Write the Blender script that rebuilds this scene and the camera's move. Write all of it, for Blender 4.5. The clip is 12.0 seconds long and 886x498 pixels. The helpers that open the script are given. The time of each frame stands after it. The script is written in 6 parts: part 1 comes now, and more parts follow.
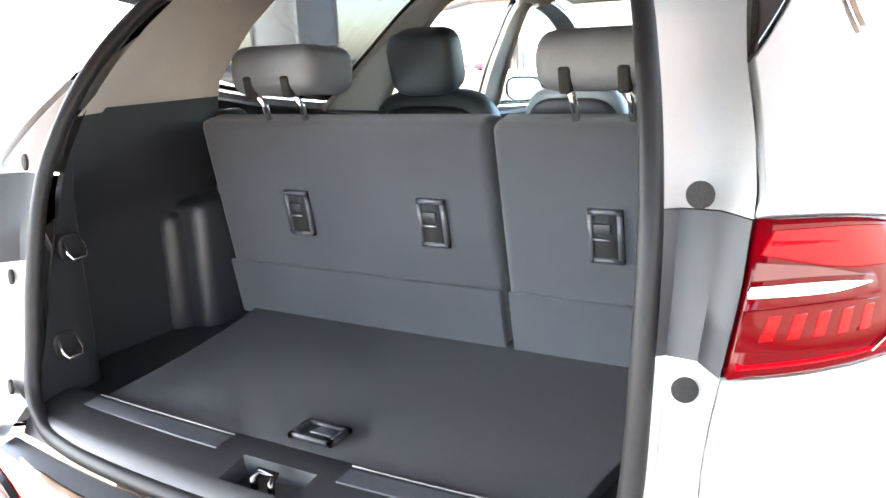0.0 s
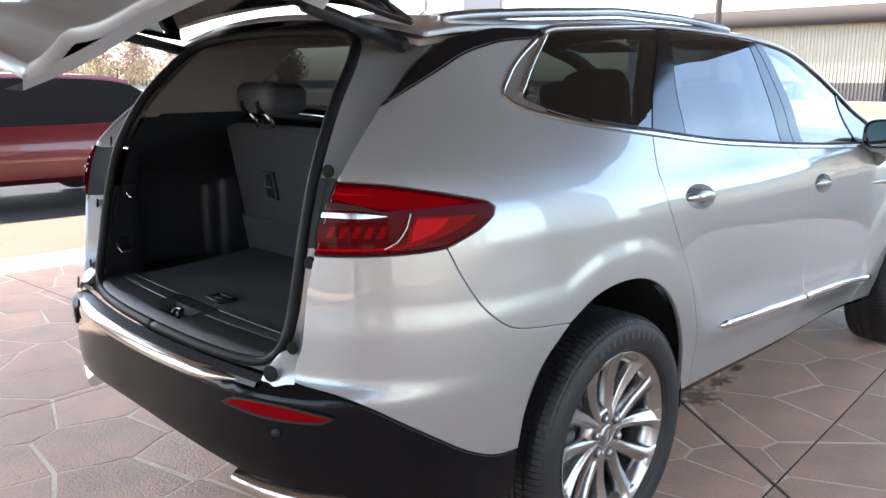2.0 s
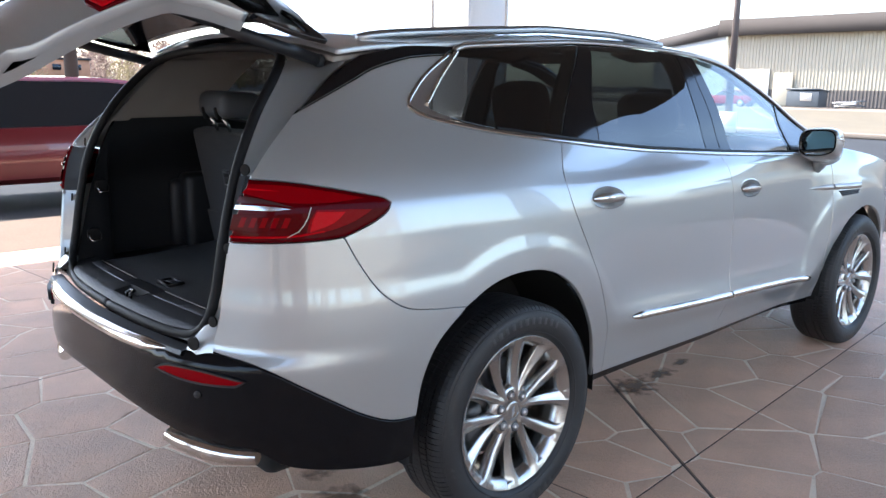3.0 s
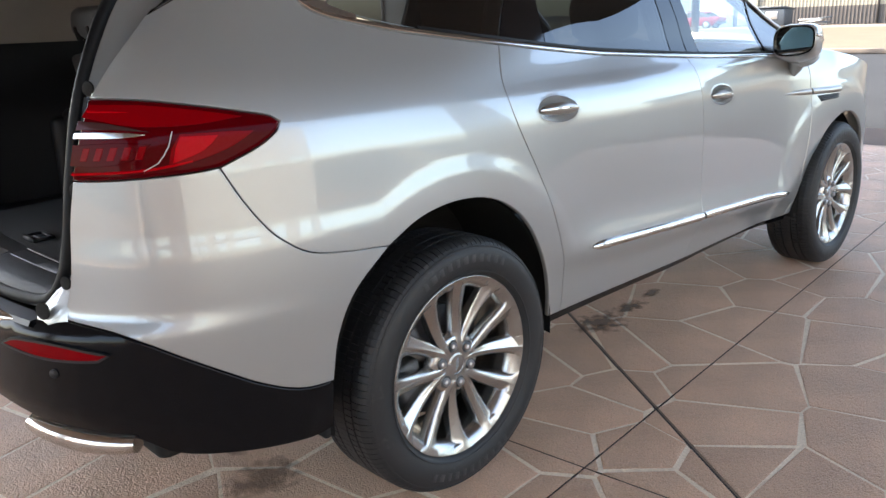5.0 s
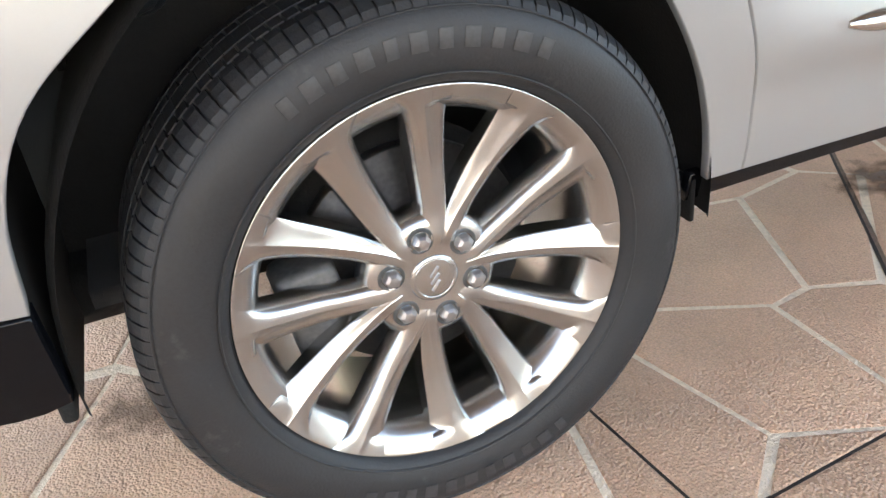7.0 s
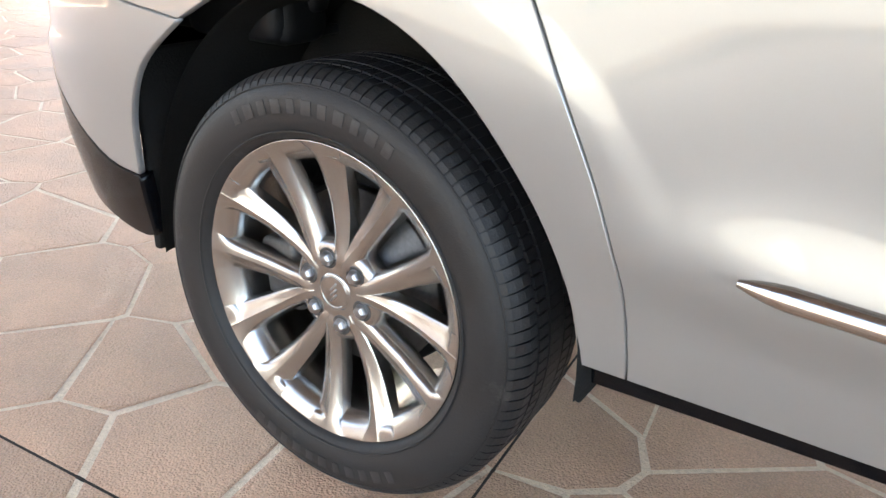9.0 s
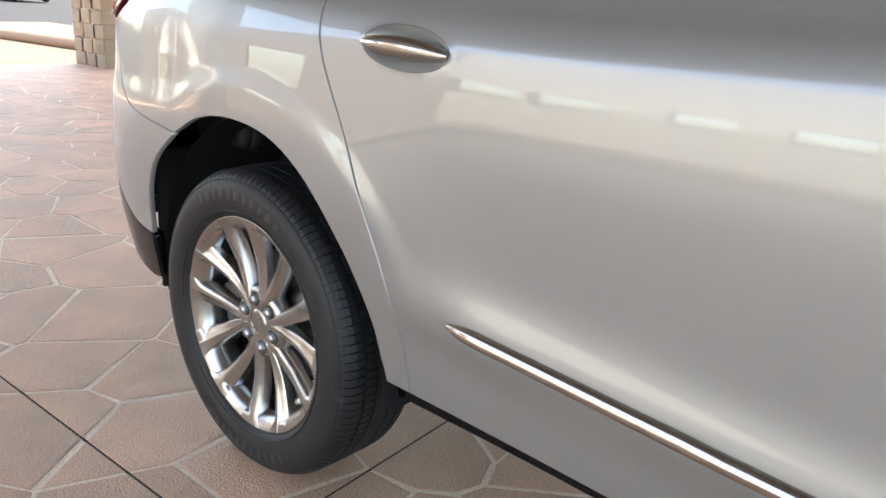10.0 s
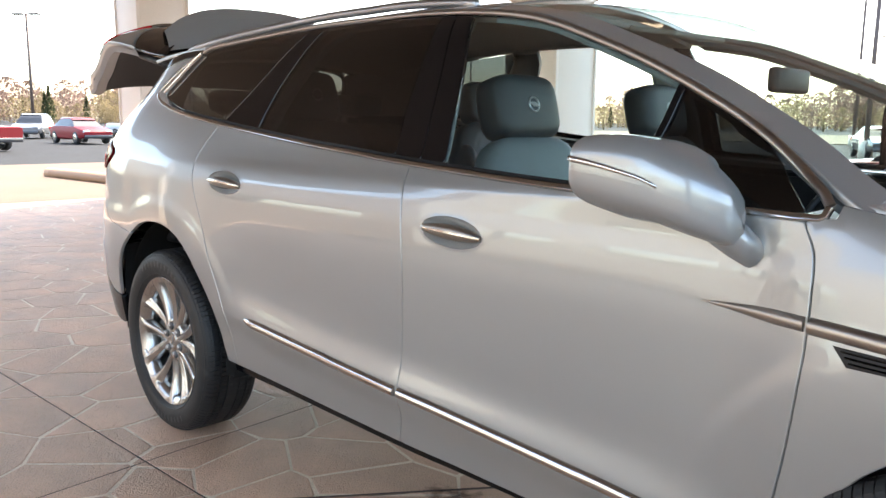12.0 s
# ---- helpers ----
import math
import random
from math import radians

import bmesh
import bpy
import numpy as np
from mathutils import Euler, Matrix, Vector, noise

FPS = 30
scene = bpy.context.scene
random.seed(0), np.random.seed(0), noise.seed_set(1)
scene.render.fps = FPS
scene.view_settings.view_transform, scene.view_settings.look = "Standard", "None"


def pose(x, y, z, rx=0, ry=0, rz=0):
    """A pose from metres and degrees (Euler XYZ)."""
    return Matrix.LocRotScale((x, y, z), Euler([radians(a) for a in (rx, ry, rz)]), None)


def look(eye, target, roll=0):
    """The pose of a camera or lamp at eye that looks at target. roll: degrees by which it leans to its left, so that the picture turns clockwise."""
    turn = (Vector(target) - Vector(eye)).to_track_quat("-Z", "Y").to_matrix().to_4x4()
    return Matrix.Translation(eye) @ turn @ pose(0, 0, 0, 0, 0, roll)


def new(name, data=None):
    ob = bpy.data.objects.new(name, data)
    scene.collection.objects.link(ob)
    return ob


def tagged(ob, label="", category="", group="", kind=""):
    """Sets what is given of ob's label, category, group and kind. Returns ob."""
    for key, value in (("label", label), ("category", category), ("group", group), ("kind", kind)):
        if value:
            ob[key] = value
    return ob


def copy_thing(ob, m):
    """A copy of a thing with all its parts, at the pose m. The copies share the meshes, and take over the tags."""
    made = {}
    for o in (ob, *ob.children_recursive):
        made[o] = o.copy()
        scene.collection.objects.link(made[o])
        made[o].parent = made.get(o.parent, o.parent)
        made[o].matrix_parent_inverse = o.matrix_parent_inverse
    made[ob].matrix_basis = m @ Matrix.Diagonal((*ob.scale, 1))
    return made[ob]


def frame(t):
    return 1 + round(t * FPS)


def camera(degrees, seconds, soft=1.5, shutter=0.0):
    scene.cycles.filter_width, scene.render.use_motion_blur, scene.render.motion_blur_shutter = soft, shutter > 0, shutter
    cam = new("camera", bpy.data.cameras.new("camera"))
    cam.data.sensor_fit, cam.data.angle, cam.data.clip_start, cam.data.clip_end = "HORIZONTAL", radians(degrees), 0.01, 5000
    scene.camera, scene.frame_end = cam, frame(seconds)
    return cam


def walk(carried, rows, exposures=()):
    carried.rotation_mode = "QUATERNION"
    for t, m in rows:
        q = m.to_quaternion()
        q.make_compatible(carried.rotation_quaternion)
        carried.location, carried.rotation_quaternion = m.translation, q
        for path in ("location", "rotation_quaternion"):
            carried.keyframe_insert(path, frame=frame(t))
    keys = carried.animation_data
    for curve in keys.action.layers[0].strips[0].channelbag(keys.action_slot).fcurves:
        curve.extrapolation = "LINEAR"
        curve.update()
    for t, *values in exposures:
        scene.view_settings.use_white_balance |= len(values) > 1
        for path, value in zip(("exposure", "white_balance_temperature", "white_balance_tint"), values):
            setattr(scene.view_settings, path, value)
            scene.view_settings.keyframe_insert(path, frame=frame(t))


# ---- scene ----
cam = camera(58.6, 12.0)
PATH = [
    (0, (-1.836, -0.866, 1.475), (-0.161, 0.117, 0.998), -2.5),
    (0.5, (-1.924, -1.217, 1.475), (-0.334, -0.098, 1.004), -1.5),
    (1, (-1.973, -1.586, 1.497), (-0.489, -0.33, 1.028), -1.0),
    (1.5, (-2.0, -1.941, 1.522), (-0.592, -0.593, 1.077), 0.0),
    (2, (-2.055, -2.268, 1.524), (-0.683, -0.874, 1.105), 0.2),
    (2.5, (-2.048, -2.549, 1.545), (-0.704, -1.123, 1.14), 0.5),
    (2.7, (-2.028, -2.647, 1.551), (-0.697, -1.21, 1.148), 0.7),
    (4.3, (-1.97, -2.838, 1.539), (-0.644, -1.411, 1.086), 0.8),
    (4.5, (-1.901, -2.8, 1.505), (-0.575, -1.379, 1.031), 0.1),
    (5, (-1.602, -2.53, 1.422), (-0.255, -1.161, 0.865), -2.1),
    (5.5, (-1.235, -2.275, 1.284), (0.072, -0.935, 0.579), -3.6),
    (6, (-0.863, -2.057, 1.169), (0.28, -0.685, 0.268), -3.4),
    (6.5, (-0.572, -1.903, 1.051), (0.372, -0.433, 0.077), -4.6),
    (6.7, (-0.458, -1.871, 1.016), (0.356, -0.336, 0.026), -5.6),
    (8.3, (0.399, -1.794, 0.923), (-0.23, -0.155, -0.035), -4.3),
    (8.5, (0.541, -1.851, 0.907), (-0.244, -0.214, 0.067), -1.8),
    (9, (0.861, -1.905, 1.04), (-0.143, -0.37, 0.242), 1.4),
    (9.5, (1.23, -1.973, 1.15), (0.054, -0.513, 0.452), 2.7),
    (10, (1.622, -2.012, 1.228), (0.333, -0.612, 0.615), 2.8),
    (10.5, (2.044, -2.161, 1.284), (0.711, -0.761, 0.771), 3.7),
    (11, (2.458, -2.218, 1.317), (1.075, -0.843, 0.876), 2.3),
    (11.5, (2.88, -2.329, 1.351), (1.469, -0.962, 0.977), 1.3),
    (12, (3.291, -2.43, 1.37), (1.863, -1.066, 1.05), 0.6),
]
walk(cam, [(t, look(eye, target, roll)) for t, eye, target, roll in PATH],
     exposures=[(0, 5.65, 6950, 10), (0.3, 5.03, 7000, 10), (0.6, 4.25, 6950, 10), (1.0, 3.6, 6950, 10), (1.5, 3.22, 6850, 10),
                (2.0, 2.9, 6550, 10), (2.7, 2.7, 6150, 10), (4.5, 2.6, 6250, 10), (5.0, 2.75, 7000, 10), (5.5, 2.8, 7350, 10), (6.0, 3.1, 7400, 10), (6.5, 3.67, 7400, 10),
                (8.5, 3.84, 7450, 10), (9.0, 3.38, 7300, 10), (9.5, 2.95, 7200, 10), (10.5, 2.88, 7250, 10), (12.0, 2.74, 7150, 10)])

# ---- light ----
world = bpy.data.worlds.new("sky")
scene.world = world
world.use_nodes = True
wn = world.node_tree.nodes
sky = wn.new("ShaderNodeTexSky")
sky.sky_type = "NISHITA"
sky.sun_disc = False
SUN_EL, SUN_AZ = radians(54), radians(112)  # azimuth from +x towards +y
sky.sun_elevation = SUN_EL
sky.sun_rotation = radians(90) - SUN_AZ
sky.air_density, sky.dust_density, sky.ozone_density = 1.0, 2.2, 1.0
world.node_tree.links.new(sky.outputs[0], wn["Background"].inputs[0])
wn["Background"].inputs[1].default_value = 0.15
sun = new("sun", bpy.data.lights.new("sun", "SUN"))
sun.data.energy = 3.2
sun.data.angle = radians(0.6)
sun.data.color = (1.0, 0.95, 0.87)
sun_from = Vector((math.cos(SUN_EL) * math.cos(SUN_AZ), math.cos(SUN_EL) * math.sin(SUN_AZ), math.sin(SUN_EL)))
sun.matrix_world = look(sun_from * 50, (0, 0, 0))


# ---- materials ----
def material(name, color, rough=0.5, metal=0.0, coat=0.0, coat_rough=0.03, vary=0.0, scale=8.0, fine=120.0,
             bump=0.0, bump_scale=150.0, rough_vary=0.0, spec=0.5, sheen=0.0, island=0.0):
    m = bpy.data.materials.new(name)
    m.use_nodes = True
    n, l = m.node_tree.nodes, m.node_tree.links
    b = n["Principled BSDF"]
    b.inputs["Base Color"].default_value = (*color, 1)
    b.inputs["Roughness"].default_value = rough
    b.inputs["Metallic"].default_value = metal
    b.inputs["Coat Weight"].default_value = coat
    b.inputs["Coat Roughness"].default_value = coat_rough
    b.inputs["Specular IOR Level"].default_value = spec
    b.inputs["Sheen Weight"].default_value = sheen
    tc = n.new("ShaderNodeTexCoord")
    if vary or rough_vary:
        big, small = n.new("ShaderNodeTexNoise"), n.new("ShaderNodeTexNoise")
        big.inputs["Scale"].default_value, small.inputs["Scale"].default_value = scale, fine
        big.inputs["Detail"].default_value = 5
        l.new(tc.outputs["Object"], big.inputs["Vector"])
        l.new(tc.outputs["Object"], small.inputs["Vector"])
        add = n.new("ShaderNodeMath")
        add.operation = "ADD"
        l.new(big.outputs[0], add.inputs[0])
        l.new(small.outputs[0], add.inputs[1])
        if vary:
            ramp = n.new("ShaderNodeMapRange")
            ramp.inputs[1].default_value, ramp.inputs[2].default_value = 0.6, 1.4
            ramp.inputs[3].default_value, ramp.inputs[4].default_value = 1 - vary, 1 + vary
            l.new(add.outputs[0], ramp.inputs[0])
            fac = ramp.outputs[0]
            if island:
                info = n.new("ShaderNodeObjectInfo")
                geo = n.new("ShaderNodeNewGeometry")
                both = n.new("ShaderNodeMath")
                both.operation = "ADD"
                l.new(info.outputs["Random"], both.inputs[0])
                l.new(geo.outputs["Random Per Island"], both.inputs[1])
                wrap = n.new("ShaderNodeMath")
                wrap.operation = "FRACT"
                l.new(both.outputs[0], wrap.inputs[0])
                r2 = n.new("ShaderNodeMapRange")
                r2.inputs[3].default_value, r2.inputs[4].default_value = 1 - island, 1 + island
                l.new(wrap.outputs[0], r2.inputs[0])
                mul = n.new("ShaderNodeMath")
                mul.operation = "MULTIPLY"
                l.new(fac, mul.inputs[0])
                l.new(r2.outputs[0], mul.inputs[1])
                fac = mul.outputs[0]
            mix = n.new("ShaderNodeVectorMath")
            mix.operation = "SCALE"
            mix.inputs[0].default_value = color
            l.new(fac, mix.inputs["Scale"])
            l.new(mix.outputs[0], b.inputs["Base Color"])
        if rough_vary:
            rr = n.new("ShaderNodeMapRange")
            rr.inputs[1].default_value, rr.inputs[2].default_value = 0.6, 1.4
            rr.inputs[3].default_value, rr.inputs[4].default_value = rough - rough_vary, rough + rough_vary
            l.new(add.outputs[0], rr.inputs[0])
            l.new(rr.outputs[0], b.inputs["Roughness"])
    if bump:
        bn, bu = n.new("ShaderNodeTexNoise"), n.new("ShaderNodeBump")
        bn.inputs["Scale"].default_value = bump_scale
        bn.inputs["Detail"].default_value = 4
        bu.inputs["Strength"].default_value = bump
        bu.inputs["Distance"].default_value = 0.01
        l.new(tc.outputs["Object"], bn.inputs["Vector"])
        l.new(bn.outputs[0], bu.inputs["Height"])
        l.new(bu.outputs[0], b.inputs["Normal"])
    return m


def glass(name, tint, alpha, rough=0.0):
    """A thin pane: a tinted see-through layer under a glossy face."""
    m = bpy.data.materials.new(name)
    m.use_nodes = True
    n, l = m.node_tree.nodes, m.node_tree.links
    n.remove(n["Principled BSDF"])
    clear, gloss, mix, edge, power, floor_ = (n.new("ShaderNode" + k) for k in ("BsdfTransparent", "BsdfGlossy", "MixShader", "LayerWeight", "Math", "MapRange"))
    clear.inputs[0].default_value = (*[c * alpha for c in tint], 1)
    gloss.inputs["Roughness"].default_value = rough
    gloss.inputs[0].default_value = (1, 1, 1, 1)
    edge.inputs["Blend"].default_value = 0.5
    power.operation = "POWER"
    power.inputs[1].default_value = 4.0
    floor_.inputs[3].default_value = 0.055
    l.new(edge.outputs["Facing"], power.inputs[0])
    l.new(power.outputs[0], floor_.inputs[0])
    l.new(floor_.outputs[0], mix.inputs[0])
    l.new(clear.outputs[0], mix.inputs[1])
    l.new(gloss.outputs[0], mix.inputs[2])
    l.new(mix.outputs[0], n["Material Output"].inputs[0])
    return m


PAINT = material("silver_metallic_paint", (0.39, 0.405, 0.405), 0.34, 0.52, 1.0, 0.012, vary=0.012, scale=300, fine=900)
PAINT.node_tree.nodes["Principled BSDF"].inputs["Coat IOR"].default_value = 1.7
BLACK_GLOSS = material("gloss_black_paint", (0.004, 0.004, 0.005), 0.08, 0.0, 0.0)
CLADDING = material("dark_bumper_plastic", (0.0035, 0.0040, 0.0055), 0.14, 0.0, 0.0, 0.08, vary=0.15, scale=5, fine=300, spec=0.22)
CHROME = material("chrome", (0.83, 0.82, 0.80), 0.07, 1.0, rough_vary=0.02, vary=0.02)
# chrome coloured darker and browner to carry the reflection of dim surroundings
BRIGHT = material("dimmed_reflection_chrome", (0.60, 0.57, 0.54), 0.13, 1.0, rough_vary=0.03)
SATIN = material("satin_bronze_chrome", (0.46, 0.42, 0.38), 0.32, 1.0, rough_vary=0.04)
RUBBER = material("tyre_rubber", (0.017, 0.018, 0.020), 0.55, vary=0.35, scale=9, fine=160, bump=0.10, bump_scale=260, rough_vary=0.10)


def dusty(m, scale, dust):
    """Breaks the surface up with pale scuffs of dust."""
    n, l = m.node_tree.nodes, m.node_tree.links
    b = n["Principled BSDF"]
    ns, ramp, mix, tc = (n.new("ShaderNode" + k) for k in ("TexNoise", "MapRange", "Mix", "TexCoord"))
    ns.inputs["Scale"].default_value, ns.inputs["Detail"].default_value, ns.inputs["Roughness"].default_value = scale, 9, .7
    ramp.inputs[1].default_value, ramp.inputs[2].default_value, ramp.inputs[4].default_value = .60, .74, .55
    mix.data_type = "RGBA"
    mix.inputs[7].default_value = (*dust, 1)
    l.new(tc.outputs["Object"], ns.inputs["Vector"])
    l.new(ns.outputs[0], ramp.inputs[0])
    l.new(ramp.outputs[0], mix.inputs[0])
    l.new(b.inputs["Base Color"].links[0].from_socket, mix.inputs[6])
    l.new(mix.outputs[2], b.inputs["Base Color"])


dusty(RUBBER, 11, (0.085, 0.082, 0.078))
RUBBER_MARK = material("tyre_raised_rubber", (0.036, 0.036, 0.038), 0.50, vary=0.3, scale=20, fine=200)
SEAL = material("rubber_seal", (0.008, 0.008, 0.009), 0.5, vary=0.2, scale=30, spec=0.2)
ALLOY = material("polished_alloy", (0.49, 0.485, 0.475), 0.25, 1.0, 0.1, 0.06, vary=0.02, scale=25, fine=300)
STEEL = material("brake_steel", (0.12, 0.115, 0.11), 0.42, 0.9, vary=0.25, scale=40)
CALIPER = material("caliper_iron", (0.10, 0.10, 0.10), 0.5, 0.6, vary=0.3, scale=30)
LINER = material("wheelhouse_liner", (0.006, 0.006, 0.006), 0.9, vary=0.3, scale=20, bump=0.2, bump_scale=200)
RED_LENS = material("red_lamp_lens", (0.48, 0.002, 0.007), 0.05, 0.0, 0.0, 0.02, spec=0.07)
RED_DARK = material("dark_red_lens", (0.075, 0.0003, 0.0018), 0.05, 0.0, 0.0, 0.02, spec=0.07)
SMOKE = material("smoked_lamp_lens", (0.07, 0.03, 0.03), 0.10, 0.3, 0.0, 0.02, spec=0.1)
CARPET = material("charcoal_carpet", (0.0070, 0.0080, 0.0108), 0.95, vary=0.25, scale=14, fine=500, bump=0.5, bump_scale=700, sheen=0.08)
SEAT_BACK = material("grey_seat_carpet", (0.026, 0.0285, 0.034), 0.95, vary=0.16, scale=6, fine=400, bump=0.4, bump_scale=800, sheen=0.15)
TRIM = material("dark_interior_plastic", (0.009, 0.010, 0.0125), 0.50, vary=0.12, scale=10, fine=400, bump=0.12, bump_scale=900)
BEIGE = material("shale_headliner", (0.38, 0.355, 0.32), 0.9, vary=0.05, scale=8, fine=500, bump=0.15, bump_scale=800)
LEATHER = material("grey_leather", (0.17, 0.195, 0.21), 0.48, vary=0.10, scale=10, fine=300, bump=0.18, bump_scale=350)
BEZEL = material("grey_bezel_plastic", (0.040, 0.042, 0.048), 0.4, vary=0.1, scale=30)
REST_LEATHER = material("charcoal_leather", (0.085, 0.095, 0.105), 0.5, vary=0.10, scale=10, fine=300, bump=0.18, bump_scale=350)
DARK_LEATHER = material("dark_leather", (0.032, 0.040, 0.044), 0.45, vary=0.10, scale=10, fine=300, bump=0.18, bump_scale=350)
PRIVACY = glass("privacy_glass", (0.80, 0.92, 1.0), 0.045)
CLEAR = glass("green_tinted_glass", (0.84, 0.97, 0.95), 0.96)
RED_MID = material("mid_red_lens", (0.20, 0.0006, 0.003), 0.05, 0.0, 0.0, 0.02, spec=0.07)
MIRROR = material("mirror_glass", (0.70, 0.82, 0.86), 0.02, 1.0)
GALV = material("bare_metal", (0.45, 0.45, 0.46), 0.32, 1.0, vary=0.1)


# ---- kit ----
def part(name, bm, mat, parent=None, label="", smooth=True, bevel=0.0):
    """Links a bmesh as one mesh object under its parent."""
    if bevel:
        bmesh.ops.bevel(bm, geom=list(bm.edges), offset=bevel, segments=2, affect="EDGES", profile=0.5, clamp_overlap=True)
    bmesh.ops.recalc_face_normals(bm, faces=bm.faces)
    data = bpy.data.meshes.new(name)
    bm.to_mesh(data)
    bm.free()
    return link(name, data, mat, parent, label, smooth)


def link(name, data, mat, parent=None, label="", smooth=True):
    data.materials.append(mat)
    if smooth:
        data.polygons.foreach_set("use_smooth", [True] * len(data.polygons))
    ob = new(name, data)
    if parent:
        ob.parent = parent
    if label:
        tagged(ob, label)
    return ob


def from_lists(name, verts, faces, mat, parent=None, label="", smooth=True, sharp=None):
    data = bpy.data.meshes.new(name)
    data.from_pydata([tuple(v) for v in verts], [], faces)
    data.validate()
    ob = link(name, data, mat, parent, label, smooth)
    if sharp and smooth:
        bm = bmesh.new()
        bm.from_mesh(data)
        bmesh.ops.recalc_face_normals(bm, faces=bm.faces)
        bm.to_mesh(data)
        bm.free()
        data.set_sharp_from_angle(angle=radians(sharp))
    return ob


def box(size, at=(0, 0, 0), bevel=0.0, segments=2, m=None):
    bm = bmesh.new()
    bmesh.ops.create_cube(bm, size=1.0)
    bmesh.ops.scale(bm, vec=size, verts=bm.verts)
    if bevel:
        bmesh.ops.bevel(bm, geom=list(bm.edges), offset=bevel, segments=segments, affect="EDGES", profile=0.5, clamp_overlap=True)
    bmesh.ops.transform(bm, matrix=(m or Matrix()) if m else Matrix.Translation(at), verts=bm.verts)
    return bm


def merge(*bms):
    out = bmesh.new()
    for b in bms:
        tmp = bpy.data.meshes.new("tmp")
        b.to_mesh(tmp)
        b.free()
        out.from_mesh(tmp)
        bpy.data.meshes.remove(tmp)
    return out


def cylinder(r, depth, m, n=24, r2=None, bevel=0.0):
    bm = bmesh.new()
    bmesh.ops.create_cone(bm, cap_ends=True, segments=n, radius1=r, radius2=r if r2 is None else r2, depth=depth)
    if bevel:
        bmesh.ops.bevel(bm, geom=[e for e in bm.edges if len(e.link_faces) == 2 and any(len(f.verts) > 4 for f in e.link_faces)],
                        offset=bevel, segments=2, affect="EDGES", profile=0.5)
    bmesh.ops.transform(bm, matrix=m, verts=bm.verts)
    return bm


def pillow(size, m, n=3.5, nu=28, nv=16):
    """A superellipsoid: an upholstered block with full, rounded edges."""
    sx, sy, sz = (0.5 * s for s in size)
    pw = lambda c: math.copysign(abs(c) ** (2 / n), c)
    verts, faces = [], []
    for j in range(nv + 1):
        v = -math.pi / 2 + math.pi * j / nv
        for i in range(nu):
            u = 2 * math.pi * i / nu
            verts.append(m @ Vector((sx * pw(math.cos(v)) * pw(math.cos(u)), sy * pw(math.cos(v)) * pw(math.sin(u)), sz * pw(math.sin(v)))))
    for j in range(nv):
        for i in range(nu):
            faces.append((j * nu + i, j * nu + (i + 1) % nu, (j + 1) * nu + (i + 1) % nu, (j + 1) * nu + i))
    bm = bmesh.new()
    vs = [bm.verts.new(v) for v in verts]
    for f in faces:
        bm.faces.new([vs[k] for k in f])
    bmesh.ops.remove_doubles(bm, verts=bm.verts, dist=1e-5)
    return bm


def lathe(profile, n=64, m=None, close=False):
    """Turns (radius, height) pairs about z."""
    bm = bmesh.new()
    rings = []
    for k in range(n):
        a = 2 * math.pi * k / n
        rings.append([bm.verts.new((r * math.cos(a), r * math.sin(a), h)) for r, h in profile])
    cnt = len(profile)
    for k in range(n):
        a, b = rings[k], rings[(k + 1) % n]
        for i in range(cnt if close else cnt - 1):
            j = (i + 1) % cnt
            bm.faces.new((a[i], b[i], b[j], a[j]))
    if m:
        bmesh.ops.transform(bm, matrix=m, verts=bm.verts)
    return bm


def tube(path, r, n=10, taper=1.0):
    """A round bar along a list of points."""
    pts = [Vector(p) for p in path]
    bm = bmesh.new()
    rings = []
    side_v = None
    for i, p in enumerate(pts):
        d = (pts[min(i + 1, len(pts) - 1)] - pts[max(i - 1, 0)]).normalized()
        ref = side_v if side_v is not None else (Vector((0, 0, 1)) if abs(d.z) < 0.9 else Vector((1, 0, 0)))
        a = d.cross(ref).normalized()
        b = d.cross(a).normalized()
        side_v = ref
        rr = r * (1 + (taper - 1) * i / max(1, len(pts) - 1))
        rings.append([bm.verts.new(p + rr * (math.cos(2 * math.pi * k / n) * a + math.sin(2 * math.pi * k / n) * b)) for k in range(n)])
    for i in range(len(rings) - 1):
        for k in range(n):
            bm.faces.new((rings[i][k], rings[i][(k + 1) % n], rings[i + 1][(k + 1) % n], rings[i + 1][k]))
    bm.faces.new(rings[0][::-1])
    bm.faces.new(rings[-1])
    return bm


def spline(pts, d=0.02):
    """A smooth open curve through points of any dimension, at even steps."""
    p = [np.array(q, float) for q in pts]
    if len(p) == 2:
        k = max(1, int(np.linalg.norm(p[1] - p[0]) / d))
        return [p[0] + (p[1] - p[0]) * i / k for i in range(k + 1)]
    p = [2 * p[0] - p[1]] + p + [2 * p[-1] - p[-2]]
    out = []
    for a, b, c, e in zip(p, p[1:], p[2:], p[3:]):
        k = max(1, int(np.linalg.norm(c - b) / d))
        for i in range(k):
            t = i / k
            out.append(0.5 * (2 * b + (c - a) * t + (2 * a - 5 * b + 4 * c - e) * t * t + (3 * b - a - 3 * c + e) * t ** 3))
    return out + [p[-2]]


def outline(*edges, d=0.02):
    """A closed outline of smooth edges that meet in corners."""
    out = []
    for e in edges:
        for q in spline(e, d)[:-1]:
            if not out or np.linalg.norm(q - out[-1]) > d * 0.25:
                out.append(q)
    if np.linalg.norm(out[0] - out[-1]) < d * 0.25:
        out.pop()
    area = sum(a[0] * b[1] - b[0] * a[1] for a, b in zip(out, out[1:] + out[:1]))
    return out if area > 0 else out[::-1]


